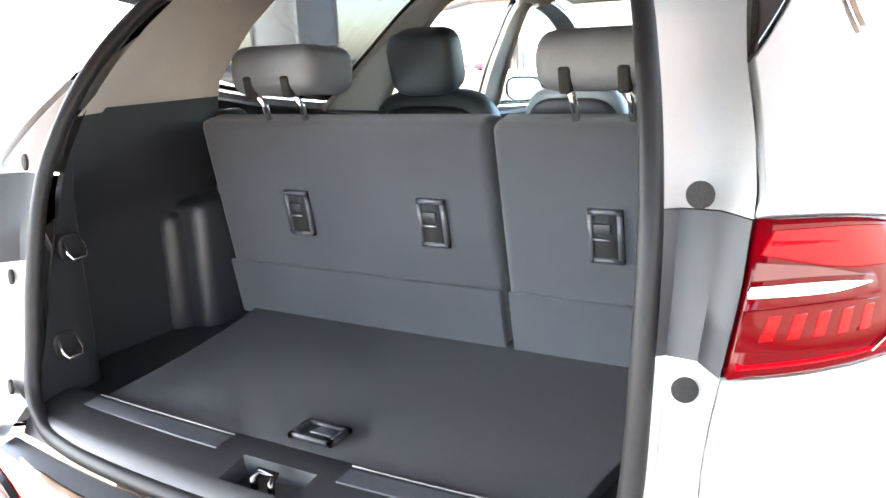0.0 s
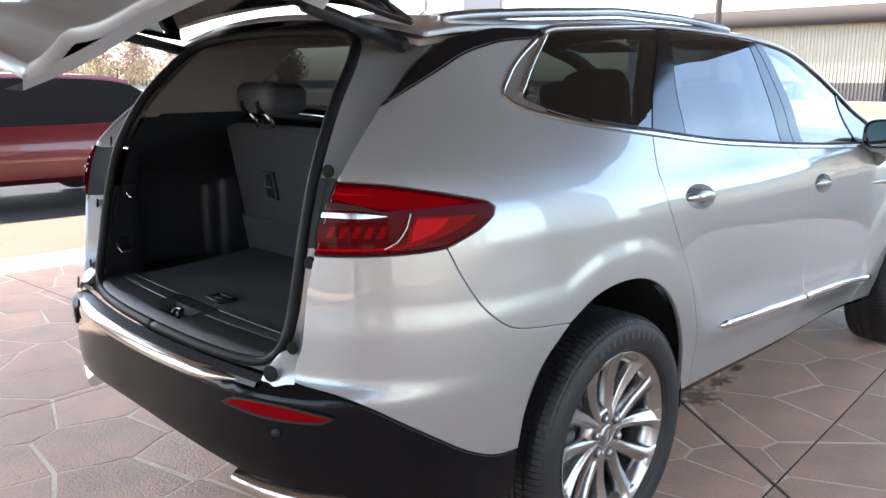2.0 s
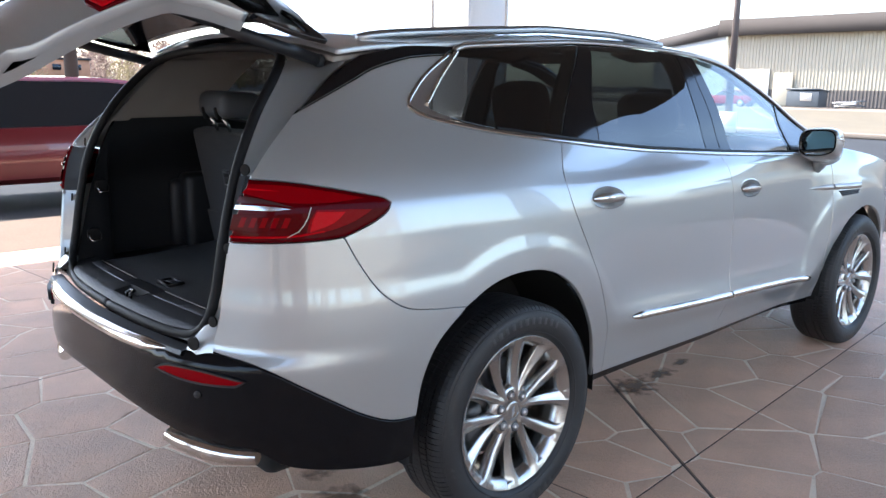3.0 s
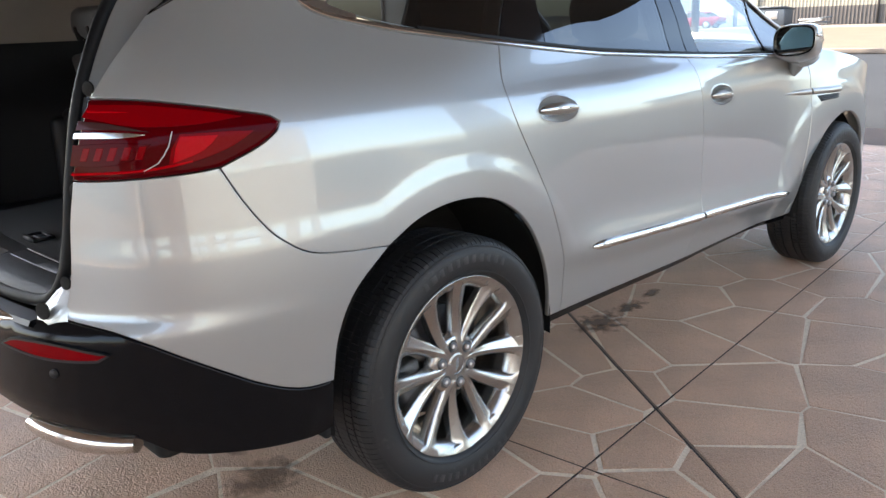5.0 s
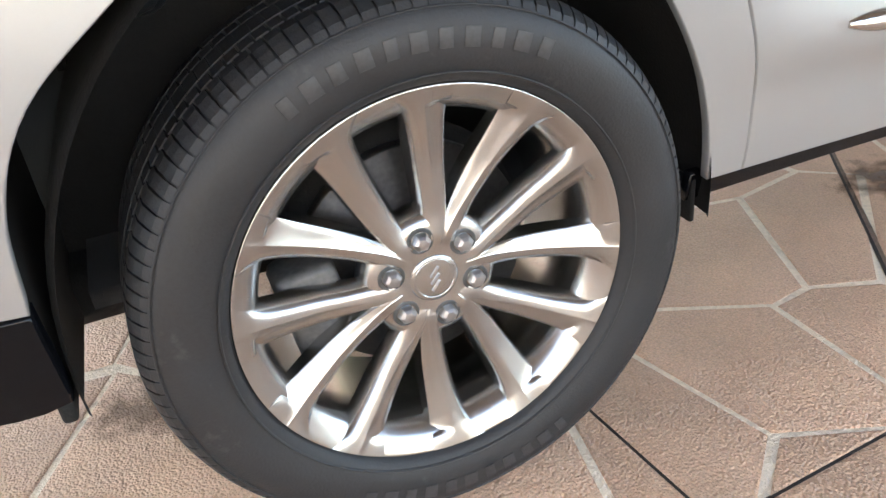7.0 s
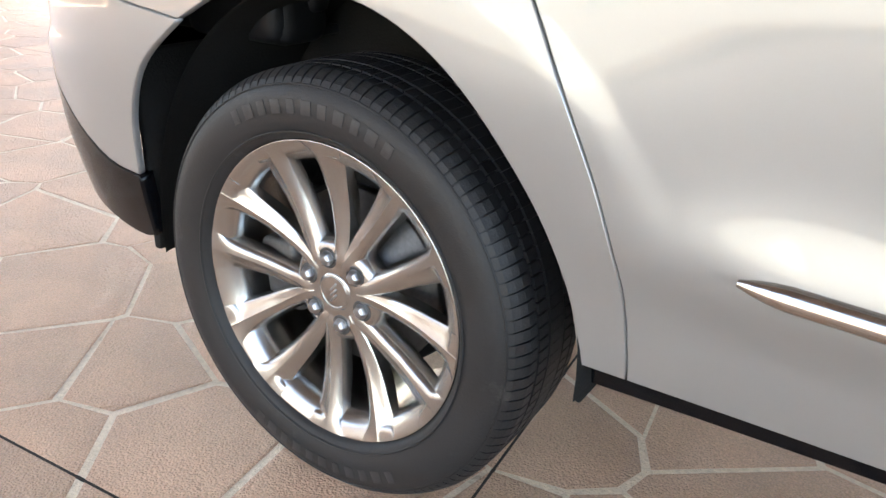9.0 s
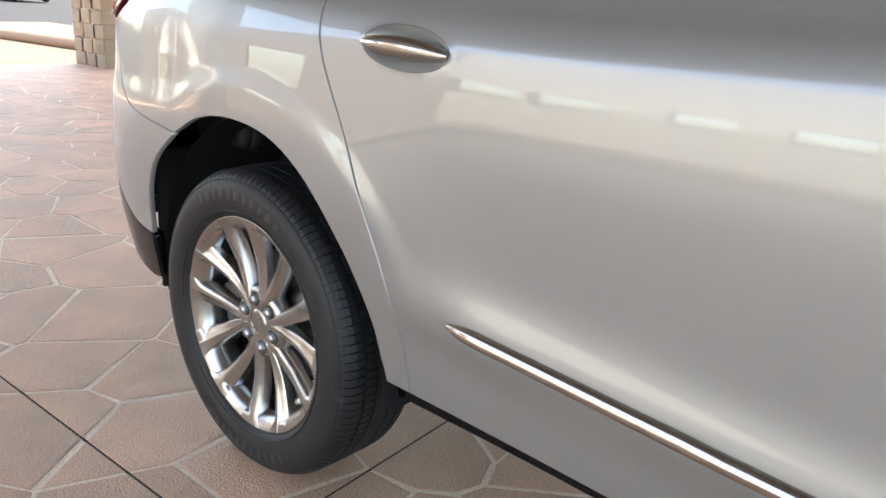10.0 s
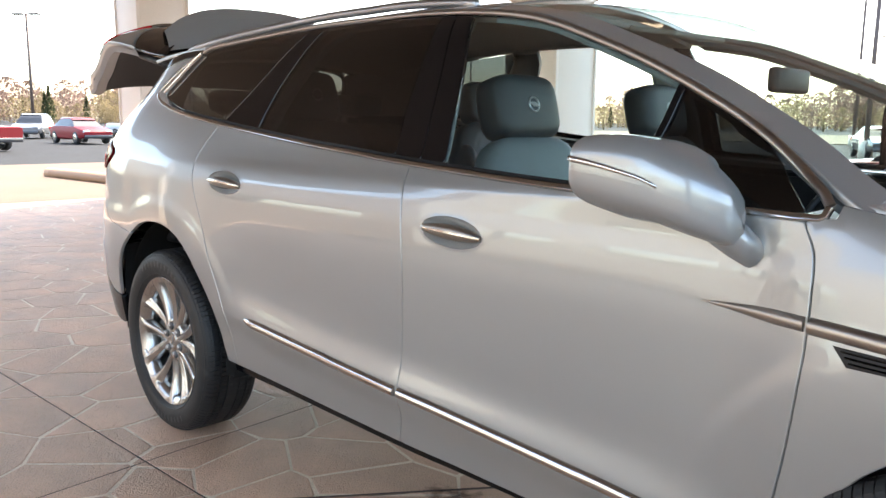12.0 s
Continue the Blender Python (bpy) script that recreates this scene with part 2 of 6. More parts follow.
def shrink(poly, g):
    n = len(poly)
    out = []
    for i in range(n):
        a, b, c = poly[i - 1], poly[i], poly[(i + 1) % n]
        d1, d2 = (b - a) / (np.linalg.norm(b - a) + 1e-9), (c - b) / (np.linalg.norm(c - b) + 1e-9)
        n1, n2 = np.array([-d1[1], d1[0]]), np.array([-d2[1], d2[0]])
        m = n1 + n2
        m = m / (np.linalg.norm(m) + 1e-9)
        out.append(b + m * g / max(0.5, float(m @ n1)))
    return out


def fill(poly, h):
    """Triangles inside an outline, with a grid of points inside."""
    from mathutils.geometry import delaunay_2d_cdt
    arr = np.array(poly)
    lo, hi = arr.min(0), arr.max(0)
    nxt = np.roll(arr, -1, 0)
    pts = [Vector(p) for p in poly]
    for zz in np.arange(lo[1] + h / 2, hi[1], h):
        cross = (arr[:, 1] > zz) != (nxt[:, 1] > zz)
        xs = np.sort(arr[cross, 0] + (zz - arr[cross, 1]) / (nxt[cross, 1] - arr[cross, 1]) * (nxt[cross, 0] - arr[cross, 0]))
        for a, b in zip(xs[::2], xs[1::2]):
            for xx in np.arange(math.ceil(a / h) * h, b, h):
                if np.min((arr[:, 0] - xx) ** 2 + (arr[:, 1] - zz) ** 2) > (0.55 * h) ** 2:
                    pts.append(Vector((xx, zz)))
    n = len(poly)
    v, _, f, *_ = delaunay_2d_cdt(pts, [], [list(range(n))], 1, 1e-6)
    return [np.array(q) for q in v], [tuple(t) for t in f]


def normal_at(surf, s, z):
    e = 1e-3
    a, b, c, d = (Vector(surf(*q)) for q in ((s + e, z), (s - e, z), (s, z + e), (s, z - e)))
    return (a - b).cross(c - d).normalized()


def sheet(name, poly, mat, parent, surf, label="", off=0.0, depth=0.014, gap=0.002, h=0.03, mirror=False, xf=None, rim=0.003):
    """A panel of a curved surface inside an outline, with rounded edges turned in."""
    main = shrink(poly, gap + rim)
    v2, f = fill(main, h)
    verts, norms = [], []
    for q in v2:
        nn = normal_at(surf, *q)
        verts.append(Vector(surf(*q)) + nn * off)
        norms.append(nn)
    edge = shrink(poly, gap)
    n0 = len(verts)
    k = len(poly)
    for q, e in zip(main, edge):
        nn = normal_at(surf, *q)
        a, b = Vector(surf(*q)) + nn * off, Vector(surf(*e)) + nn * (off - min(rim, depth / 2))
        out = (b - a + nn * min(rim, depth / 2))
        out = out.normalized() if out.length > 1e-9 else nn
        verts += [a, b, b - nn * depth]
        norms += [(nn + 0.3 * out).normalized(), (0.5 * nn + out).normalized(), out]
    f = list(f)
    for i in range(k):
        j = (i + 1) % k
        for r in (0, 1):
            f.append((n0 + 3 * i + r + 1, n0 + 3 * j + r + 1, n0 + 3 * j + r, n0 + 3 * i + r))
    if mirror:
        verts = [Vector((v.x, -v.y, v.z)) for v in verts]
        norms = [Vector((v.x, -v.y, v.z)) for v in norms]
        f = [t[::-1] for t in f]
    if xf:
        verts = [xf @ v for v in verts]
        norms = [xf.to_3x3() @ v for v in norms]
    data = bpy.data.meshes.new(name)
    data.from_pydata(verts, [], f)
    ob = link(name, data, mat, parent, label)
    data.normals_split_custom_set_from_vertices([tuple(v) for v in norms])
    return ob


def strip(name, path, prof, mat, parent, surf, label="", mirror=False, xf=None, ends=True, taper=None):
    """A moulding that runs along a curve of a surface. prof: pairs (across, out); taper(t) scales it along the way."""
    verts, faces = [], []
    k = len(prof)
    pts = [Vector(surf(*q)) for q in path]
    for i, q in enumerate(path):
        nn = normal_at(surf, *q)
        d = (pts[min(i + 1, len(pts) - 1)] - pts[max(i - 1, 0)]).normalized()
        w = nn.cross(d).normalized()
        t = taper(i / (len(path) - 1)) if taper else 1.0
        verts += [pts[i] + w * a * t + nn * b * t for a, b in prof]
    for i in range(len(path) - 1):
        for j in range(k):
            jj = (j + 1) % k
            faces.append((i * k + j, i * k + jj, (i + 1) * k + jj, (i + 1) * k + j))
    if ends:
        faces += [tuple(range(k - 1, -1, -1)), tuple((len(path) - 1) * k + j for j in range(k))]
    if mirror:
        verts = [Vector((v.x, -v.y, v.z)) for v in verts]
    if xf:
        verts = [xf @ v for v in verts]
    return from_lists(name, verts, faces, mat, parent, label, sharp=40)


def loft(name, loops, mat, parent, label="", closed=False, mirror=False, xf=None, sharp=40):
    """A skin between curves of equal length."""
    n = len(loops[0])
    verts = [Vector(p) for lp in loops for p in lp]
    if mirror:
        verts = [Vector((v.x, -v.y, v.z)) for v in verts]
    if xf:
        verts = [xf @ v for v in verts]
    faces = []
    for a in range(len(loops) - 1):
        for i in range(n if closed else n - 1):
            j = (i + 1) % n
            faces.append((a * n + i, a * n + j, (a + 1) * n + j, (a + 1) * n + i))
    return from_lists(name, verts, faces, mat, parent, label, sharp=sharp)


ROUND = [(-0.5, 0.0), (-0.42, 0.55), (-0.2, 0.9), (0.0, 1.0), (0.2, 0.9), (0.42, 0.55), (0.5, 0.0)]


def half_round(width, height, base=-0.004):
    return [(-width / 2, base)] + [(a * width, b * height) for a, b in ROUND] + [(width / 2, base)]


# ---- the car's skin: forward is +x, the rear axle stands at x = 0 ----
def curve(rows, v):
    """Monotone smooth interpolation in a short table."""
    n = len(rows)
    if v <= rows[0][0]:
        return rows[0][1]
    if v >= rows[-1][0]:
        return rows[-1][1]
    i = max(k for k in range(n - 1) if rows[k][0] <= v)
    d = [(rows[k + 1][1] - rows[k][1]) / (rows[k + 1][0] - rows[k][0]) for k in range(n - 1)]
    slope = lambda k: d[0] if k == 0 else d[-1] if k == n - 1 else 0 if d[k - 1] * d[k] <= 0 else 2 * d[k - 1] * d[k] / (d[k - 1] + d[k])
    h = rows[i + 1][0] - rows[i][0]
    t = (v - rows[i][0]) / h
    return ((1 + 2 * t) * (1 - t) ** 2 * rows[i][1] + t * (1 - t) ** 2 * h * slope(i)
            + t * t * (3 - 2 * t) * rows[i + 1][1] + t * t * (t - 1) * h * slope(i + 1))


def ease(a, b, v):
    t = min(1.0, max(0.0, (v - a) / (b - a)))
    return t * t * (3 - 2 * t)


DOOR = [(.22, .86), (.30, .895), (.38, .918), (.48, .938), (.60, .950), (.75, .953), (.92, .953), (1.06, .947), (1.13, .935),
        (1.18, .912), (1.23, .868), (1.28, .838), (1.40, .795), (1.55, .728), (1.66, .672), (1.72, .622), (1.76, .53)]
REAR = [(.22, .90), (.40, .945), (.55, .960), (.75, .966), (.95, .968), (1.10, .966), (1.18, .955), (1.26, .925), (1.36, .868),
        (1.46, .803), (1.56, .75), (1.66, .702), (1.72, .655), (1.76, .56)]
TAIL = [(.22, -.98), (.34, -1.05), (.45, -1.10), (.58, -1.14), (.74, -1.14), (.80, -1.10), (.90, -1.09), (1.10, -1.075),
        (1.28, -1.06), (1.36, -1.01), (1.50, -.88), (1.62, -.74), (1.72, -.60), (1.76, -.5)]
WAIST = [(.4, 0), (1.5, .018), (1.75, .033), (2.2, .052), (2.5, .062), (2.75, .03), (3.0, 0.0)]
X_TAIL, X_NOSE = -0.30, 3.25
S_MID = X_TAIL - math.pi / 2


def flank(x, z):
    """Half the width of the body."""
    k = ease(-.1, .95, x)
    w = curve(REAR, z) * (1 - k) + curve(DOOR, z) * k
    w -= curve(WAIST, x) * (1 - ease(1.12, 1.26, z))
    w -= .055 * ease(1.6, 2.6, x) * ease(1.22, 1.40, z)
    for c in (0.0, 3.07):
        r = math.hypot(x - c, z - .39)
        tuck = 1 - ease(.15, .42, x - c) * (1 - ease(.5, .85, z)) if c == 0 else 1
        w += tuck * (.022 * math.exp(-((r - .50) / .21) ** 2) + .006 * ease(.665, .605, r)) * (1 if z < 1.1 else math.exp(-((z - 1.1) / .1) ** 2))
    crest = .622 - .0735 * (x - .685)
    w += .025 * math.exp(-((z - crest + .01) / (.06 if z < crest else .080)) ** 2) * ease(.35, .80, x) * ease(2.75, 2.45, x)
    if x > X_NOSE:
        w *= max(0.0, 1 - (min(.84, x - X_NOSE) / .85) ** 2.6) ** (1 / 2.6)
    return w


def skin(s, z):
    """The body's side; s is x along it and goes on round the rear corner."""
    if s >= X_TAIL:
        return (s, -flank(s, z), z)
    b, a, n = flank(X_TAIL, z), X_TAIL - curve(TAIL, z), 3.2 - .5 * ease(1.3, 1.6, z)
    f = min(X_TAIL - s, math.pi)
    sn, cs = abs(math.sin(f)), math.cos(f)
    r = ((sn / a) ** n + (abs(cs) / b) ** n) ** (-1 / n)
    return (X_TAIL - r * sn, -r * cs, z)


EAVES = [(-.60, 1.648), (-.4, 1.674), (0, 1.697), (.3, 1.717), (.7, 1.740), (1.0, 1.740), (1.44, 1.724), (1.8, 1.674), (2.07, 1.583),
         (2.3, 1.486), (2.5, 1.382), (2.74, 1.238), (3.1, 1.05)]


def roof_skin(x, y):
    """Roof, windscreen and screen pillars in one surface."""
    ye = flank(x, curve(EAVES, x))
    v = max(0.0, 1 - (y / ye) ** 2)
    bow = .25 * ease(1.0, 2.0, x)
    return (x, y, curve(EAVES, x - bow * v) + v * (.075 - .055 * ease(1.2, 2.4, x)))


HOOD = [(2.70, 1.232), (3.0, 1.192), (3.4, 1.125), (3.8, 1.02), (4.05, .90)]


def hood_skin(x, y):
    ye = max(.05, flank(x, curve(HOOD, x)))
    return (x, y, curve(HOOD, x) + .06 * max(0.0, 1 - (y / ye) ** 2))


def gate_skin(s, z):
    """The tailgate's outside, with the hollow for the plate and the fold over the bumper."""
    p = Vector(skin(s, z))
    d = -.028 * ease(.36, .26, abs(p.y)) * ease(1.02, 1.07, z) * ease(1.265, 1.225, z)
    d += .016 * math.exp(-((z - .885) / .035) ** 2) - .012 * math.exp(-((z - .80) / .04) ** 2)
    d += .022 * math.exp(-((z - 1.275) / .022) ** 2) * ease(.62, .40, abs(p.y))
    return p + Vector((-1, 0, 0)) * d


over = lambda pts: [(2 * S_MID - s, z) for s, z in pts[::-1]]  # the same curve on the other flank
rev = lambda pts: pts[::-1]

ARCH = [(-.489, .526), (-.468, .65), (-.410, .757), (-.29, .851), (-.17, .905), (-.04, .924), (.09, .913), (.20, .870), (.30, .79), (.395, .66),
        (.452, .53), (.475, .408)]
ARCH_TAIL, ARCH_MAIN = ARCH[:4], ARCH[3:]
DOOR_REAR = [(.548, .405), (.547, .455), (.533, .565), (.495, .685), (.44, .81), (.375, .94), (.287, 1.10), (.264, 1.19), (.272, 1.25), (.298, 1.30), (.322, 1.343)]
BELT_REAR = [(.322, 1.343), (.115, 1.368), (-.088, 1.396), (-.262, 1.430), (-.36, 1.457), (-.393, 1.482), (-.376, 1.505), (-.316, 1.545), (-.233, 1.597), (-.13, 1.648)]
SHOULDER = [(-.13, 1.648), (-.30, 1.633), (-.49, 1.600), (-.615, 1.557), (-.749, 1.505), (-.863, 1.457)]
GATE_UP = [(-.992, 1.284), (-.94, 1.366), (-.863, 1.457)]
GATE_LOW = [(-1.111, .785), (-1.109, .815), (-1.092, .865), (-1.083, .914), (-1.072, 1.01), (-1.05, 1.105)]
LAMP_TOP = [(-.992, 1.284), (-.872, 1.276), (-.75, 1.257), (-.65, 1.237), (-.59, 1.223), (-.568, 1.208), (-.58, 1.188), (-.625, 1.160), (-.725, 1.120)]
LAMP_LOW = [(-.725, 1.120), (-.76, 1.116), (-.84, 1.111), (-.94, 1.107), (-1.05, 1.105)]
QUARTER_SEAM = [(-.725, 1.120), (-.686, 1.045), (-.644, .98), (-.603, .935), (-.535, .89), (-.445, .871), (-.36, .860), (-.29, .851)]
BUMPER_LINE = [(-.489, .526), (-.56, .532), (-.615, .549), (-.69, .588), (-.775, .645), (-.852, .695), (-.926, .739), (-1.0, .768), (-1.111, .785)]
DOOR_MID = [(1.50, 1.236), (1.52, 1.168), (1.535, 1.065), (1.548, .93), (1.55, .71), (1.547, .60), (1.540, .50), (1.50, .375)]
DOOR_FRONT = [(2.68, 1.187), (2.708, 1.128), (2.716, 1.03), (2.714, .90), (2.70, .745), (2.68, .62), (2.655, .45), (2.60, .345)]
BELT_BACK = [(.322, 1.343), (.57, 1.314), (.88, 1.282), (1.12, 1.264), (1.50, 1.236)]
BELT_FORE = [(1.50, 1.236), (1.89, 1.214), (2.13, 1.203), (2.36, 1.194), (2.68, 1.187)]
SILL = [(.548, .405), (.94, .390), (1.50, .372)]
SILL_FORE = [(1.50, .372), (2.08, .352), (2.60, .345)]
FRONT_ARCH = [(2.690, .345), (2.705, .457), (2.751, .590), (2.828, .718), (2.919, .801), (3.03, .848), (3.13, .855), (3.24, .832), (3.36, .76), (3.45, .63), (3.49, .45)]

car = tagged(new("suv"), "silver metallic three-row SUV parked with its tailgate raised", "car")
SIDES = (False, True)


def both(name, *edges, mat=PAINT, surf=skin, label="", **kw):
    """One panel on each flank."""
    return [sheet(name, outline(*edges), mat, car, surf, label, mirror=m, **kw) for m in SIDES]


both("quarter_panel", ARCH_MAIN, [(.475, .408), (.548, .405)], DOOR_REAR, BELT_REAR, SHOULDER, rev(GATE_UP), LAMP_TOP, QUARTER_SEAM, label="silver quarter panel with a wide wheel arch", h=.016, gap=.0013, rim=.002)
both("bumper_corner", LAMP_LOW, rev(GATE_LOW), rev(BUMPER_LINE), ARCH_TAIL, rev(QUARTER_SEAM), h=.016, gap=.0013, rim=.002)
HANDLES = ((.515, 1.128), (1.735, 1.065))


def open_cups(panels):
    """Opens the panels where the handle cups sit."""
    for ob in panels:
        bm = bmesh.new()
        bm.from_mesh(ob.data)
        spots = [(f, f.calc_center_median()) for f in bm.faces]
        gone = [f for f, c in spots if any(((c.x - a) / .121) ** 2 + ((c.z + .06 * (c.x - a) - b) / .050) ** 2 < 1 for a, b in HANDLES)]
        bmesh.ops.delete(bm, geom=gone, context="FACES")
        bm.to_mesh(ob.data)
        bm.free()
    return panels


rear_doors = open_cups(both("rear_door", DOOR_REAR, BELT_BACK, DOOR_MID, rev(SILL), h=.011, gap=.0012, rim=.0022))
front_doors = open_cups(both("front_door", rev(DOOR_MID), BELT_FORE, DOOR_FRONT, rev(SILL_FORE), h=.011, gap=.0012, rim=.0022))
fenders = both("front_fender", rev(DOOR_FRONT) + [(2.735, 1.20), (2.74, 1.225)], [(2.74, 1.225), (3.0, 1.19), (3.4, 1.122), (3.8, 1.018), (4.03, .912)],
               [(4.03, .915), (4.03, .45)], [(4.03, .45), (3.49, .45)], rev(FRONT_ARCH), [(2.690, .345), (2.60, .345)])

# the dark lower bumper runs round the tail in one piece
LOWER = [(-.489, .526), (-.49, .385)]
BOTTOM = [(-.49, .385), (-.56, .375), (-.75, .40), (-.90, .43), (-1.0, .485), (-1.2, .50), (-1.5, .54), (S_MID, .55)]
REAR_EDGE = [(-1.111, .785), (-1.29, .776), (-1.45, .769), (-1.67, .763), (S_MID, .761)]
sheet("rear_bumper", outline(LOWER, BOTTOM + over(BOTTOM)[1:], over(LOWER), over(BUMPER_LINE), over(REAR_EDGE)[:-1] + rev(REAR_EDGE), rev(BUMPER_LINE)),
      CLADDING, car, skin, "dark grey moulded lower bumper", depth=.03)
strip("bumper_chrome", spline([(-1.27, .770), (-1.45, .762), (-1.67, .757), (S_MID, .755)] + over([(-1.27, .770), (-1.45, .762), (-1.67, .757)])), half_round(.042, .010), BRIGHT,
      car, skin, "bright chrome strip along the bumper edge", taper=lambda t: min(1, .15 + 8 * min(t, 1 - t)))
for m in SIDES:
    tri = outline([(-1.322, .707), (-1.26, .730), (-1.13, .733), (-1.004, .714)], [(-1.004, .714), (-1.03, .699), (-1.17, .694), (-1.322, .707)])
    sheet("bumper_reflector", tri, RED_MID, car, skin, "red bumper reflector", off=.006, depth=.012, gap=0, h=.02, mirror=m)
    strip("reflector_rim", [*tri, tri[0]], [(-.003, -.004), (-.003, .008), (.003, .008), (.003, -.004)], TRIM, car, skin, mirror=m, ends=False)
    sensor = Vector(skin(-1.155, .655)) * Vector((1, -1 if m else 1, 1))
    part("parking_sensor", cylinder(.011, .01, look(sensor, sensor + (sensor - Vector((0, 0, .655)))), n=16), TRIM, car)
    # rocker below the doors
    sheet("rocker", outline([(.46, .355), (.46, .412)], [(.46, .412), (.94, .396), (1.5, .378), (2.69, .350)], [(2.69, .350), (2.69, .295)], [(2.69, .295), (1.5, .325), (.46, .355)]),
          CLADDING, car, skin, "dark rocker panel below the doors", off=-.022, mirror=m)
    # seams sit over a dark inner shell
    sheet("inner_shell", outline([(.56, .42), (.56, 1.20)], [(.56, 1.20), (1.5, 1.19), (2.66, 1.15)], [(2.66, 1.15), (2.66, .38)], [(2.66, .38), (1.5, .40), (.56, .42)]), TRIM, car, skin,
          "dark door trim", off=-.07, mirror=m, h=.06)

# roof, pillars, bonnet, screen
ye_at = lambda x: flank(x, curve(EAVES, x))
edge_r = lambda xs, k: [(x, -k * ye_at(x)) for x in xs]
edge_l = lambda xs, k: [(x, k * ye_at(x)) for x in xs[::-1]]
xs_roof = [-.58, -.4, -.1, .3, .7, 1.1, 1.4, 1.62]
sheet("roof", outline(edge_r(xs_roof, 1), [(1.62, -ye_at(1.62)), (1.60, 0), (1.62, ye_at(1.62))], edge_l(xs_roof, 1), [(-.58, ye_at(-.58)), (-.60, 0), (-.58, -ye_at(-.58))]), PAINT, car, roof_skin, h=.05)
xs_screen = [1.63, 1.8, 2.0, 2.2, 2.4, 2.6, 2.74, 2.80]
sheet("windscreen", outline(edge_r(xs_screen, .87), [(2.74, -.87 * ye_at(2.74)), (2.86, -.45), (2.90, 0), (2.86, .45), (2.74, .87 * ye_at(2.74))], edge_l(xs_screen, .87),
                            [(1.63, .87 * ye_at(1.63)), (1.61, 0), (1.63, -.87 * ye_at(1.63))]), CLEAR, car, roof_skin, "clear windscreen", h=.05, off=-.004, depth=.004).visible_shadow = False
for sgn in (-1, 1):
    e = [(x, sgn * .875 * ye_at(x)) for x in xs_screen]
    o = [(x, sgn * 1.0 * ye_at(x)) for x in xs_screen]
    sheet("screen_pillar", outline(e, [e[-1], o[-1]], rev(o), [o[0], e[0]]), PAINT, car, roof_skin, h=.05)
    sheet("screen_pillar_lining", outline(e, [e[-1], o[-1]], rev(o), [o[0], e[0]]), LEATHER, car, roof_skin, "grey pillar lining", h=.05, off=-.025)
xs_hood = [2.74, 3.0, 3.3, 3.6, 3.9, 4.03]
h_e = lambda x, k: k * flank(x, curve(HOOD, x))
sheet("bonnet", outline([(x, h_e(x, -.985)) for x in xs_hood], [(4.03, h_e(4.03, -.985)), (4.06, 0), (4.03, h_e(4.03, .985))], [(x, h_e(x, .985)) for x in xs_hood[::-1]],
                        [(2.74, h_e(2.74, .985)), (2.90, .45), (2.95, 0), (2.90, -.45), (2.74, h_e(2.74, -.985))]), PAINT, car, hood_skin, h=.06)
cowl = [[(2.72 + .22 * (1 - (y / .85) ** 2) + dx, y, 1.12 - dz) for y in np.linspace(-.84, .84, 21)] for dx, dz in ((-.08, .02), (.0, 0), (.08, .005))]
loft("cowl", cowl, TRIM, car, "black plastic cowl below the windscreen")
nose = [[(x, y * flank(min(x, 4.04), .7), z) for y in np.linspace(-1, 1, 15)] for x, z in ((4.02, .93), (4.07, .8), (4.08, .6), (4.04, .4), (3.95, .28))]
loft("front_bumper", nose, PAINT, car, "silver front bumper")
part("underbody", box((4.6, 1.36, .10), (1.45, 0, .37), .03), LINER, car, "black underbody")

# wheel houses
for cx in (0.0, 3.07):
    for sg in (-1, 1):
        rx, rz = (.482, .540) if cx == 0 else (.41, .475)
        ring = lambda r, y: [(cx + r * rx * math.cos(a), sg * y, .39 + r * rz * math.sin(a)) for a in np.linspace(-.08, math.pi + .08, 40)]
        loft("wheelhouse", [ring(.988, .93 if cx else .942), ring(1, .925 if cx else .930), ring(1.01, .90), ring(1.0, .60), ring(.05, .60)], LINER, car, "black wheelhouse liner")
        if cx == 0:
            part("liner_return", box((.02, .35, .42), (-.499, sg * .770, .56), .006), LINER, car)
        part("mud_flap", box((.010, .10, .08), (cx + (.470 if cx == 0 else -.40), sg * .86, .365), .004), LINER, car)

# side glass, posts and bright mouldings
QUARTER_GLASS = ([(-.292, 1.486), (-.284, 1.470), (-.21, 1.445), (-.08, 1.415), (.115, 1.385), (.335, 1.357)], [(.335, 1.357), (.495, 1.534), (.675, 1.718)],
                 [(.675, 1.718), (.28, 1.696), (-.03, 1.674), (-.085, 1.655)], [(-.085, 1.655), (-.218, 1.55), (-.292, 1.486)])
POST_C = ([(.335, 1.357), (.585, 1.327)], [(.585, 1.327), (.63, 1.492), (.76, 1.718)], [(.76, 1.718), (.675, 1.718)], [(.675, 1.718), (.495, 1.534), (.335, 1.357)])
REAR_GLASS = ([(.585, 1.327), (.88, 1.297), (1.12, 1.279), (1.405, 1.258)], [(1.405, 1.258), (1.40, 1.46), (1.405, 1.704)], [(1.405, 1.704), (1.03, 1.718), (.76, 1.718)],
              [(.76, 1.718), (.63, 1.492), (.585, 1.327)])
POST_B = ([(1.405, 1.258), (1.530, 1.250)], [(1.530, 1.250), (1.515, 1.46), (1.470, 1.700)], [(1.470, 1.700), (1.405, 1.704)], [(1.405, 1.704), (1.40, 1.46), (1.405, 1.258)])
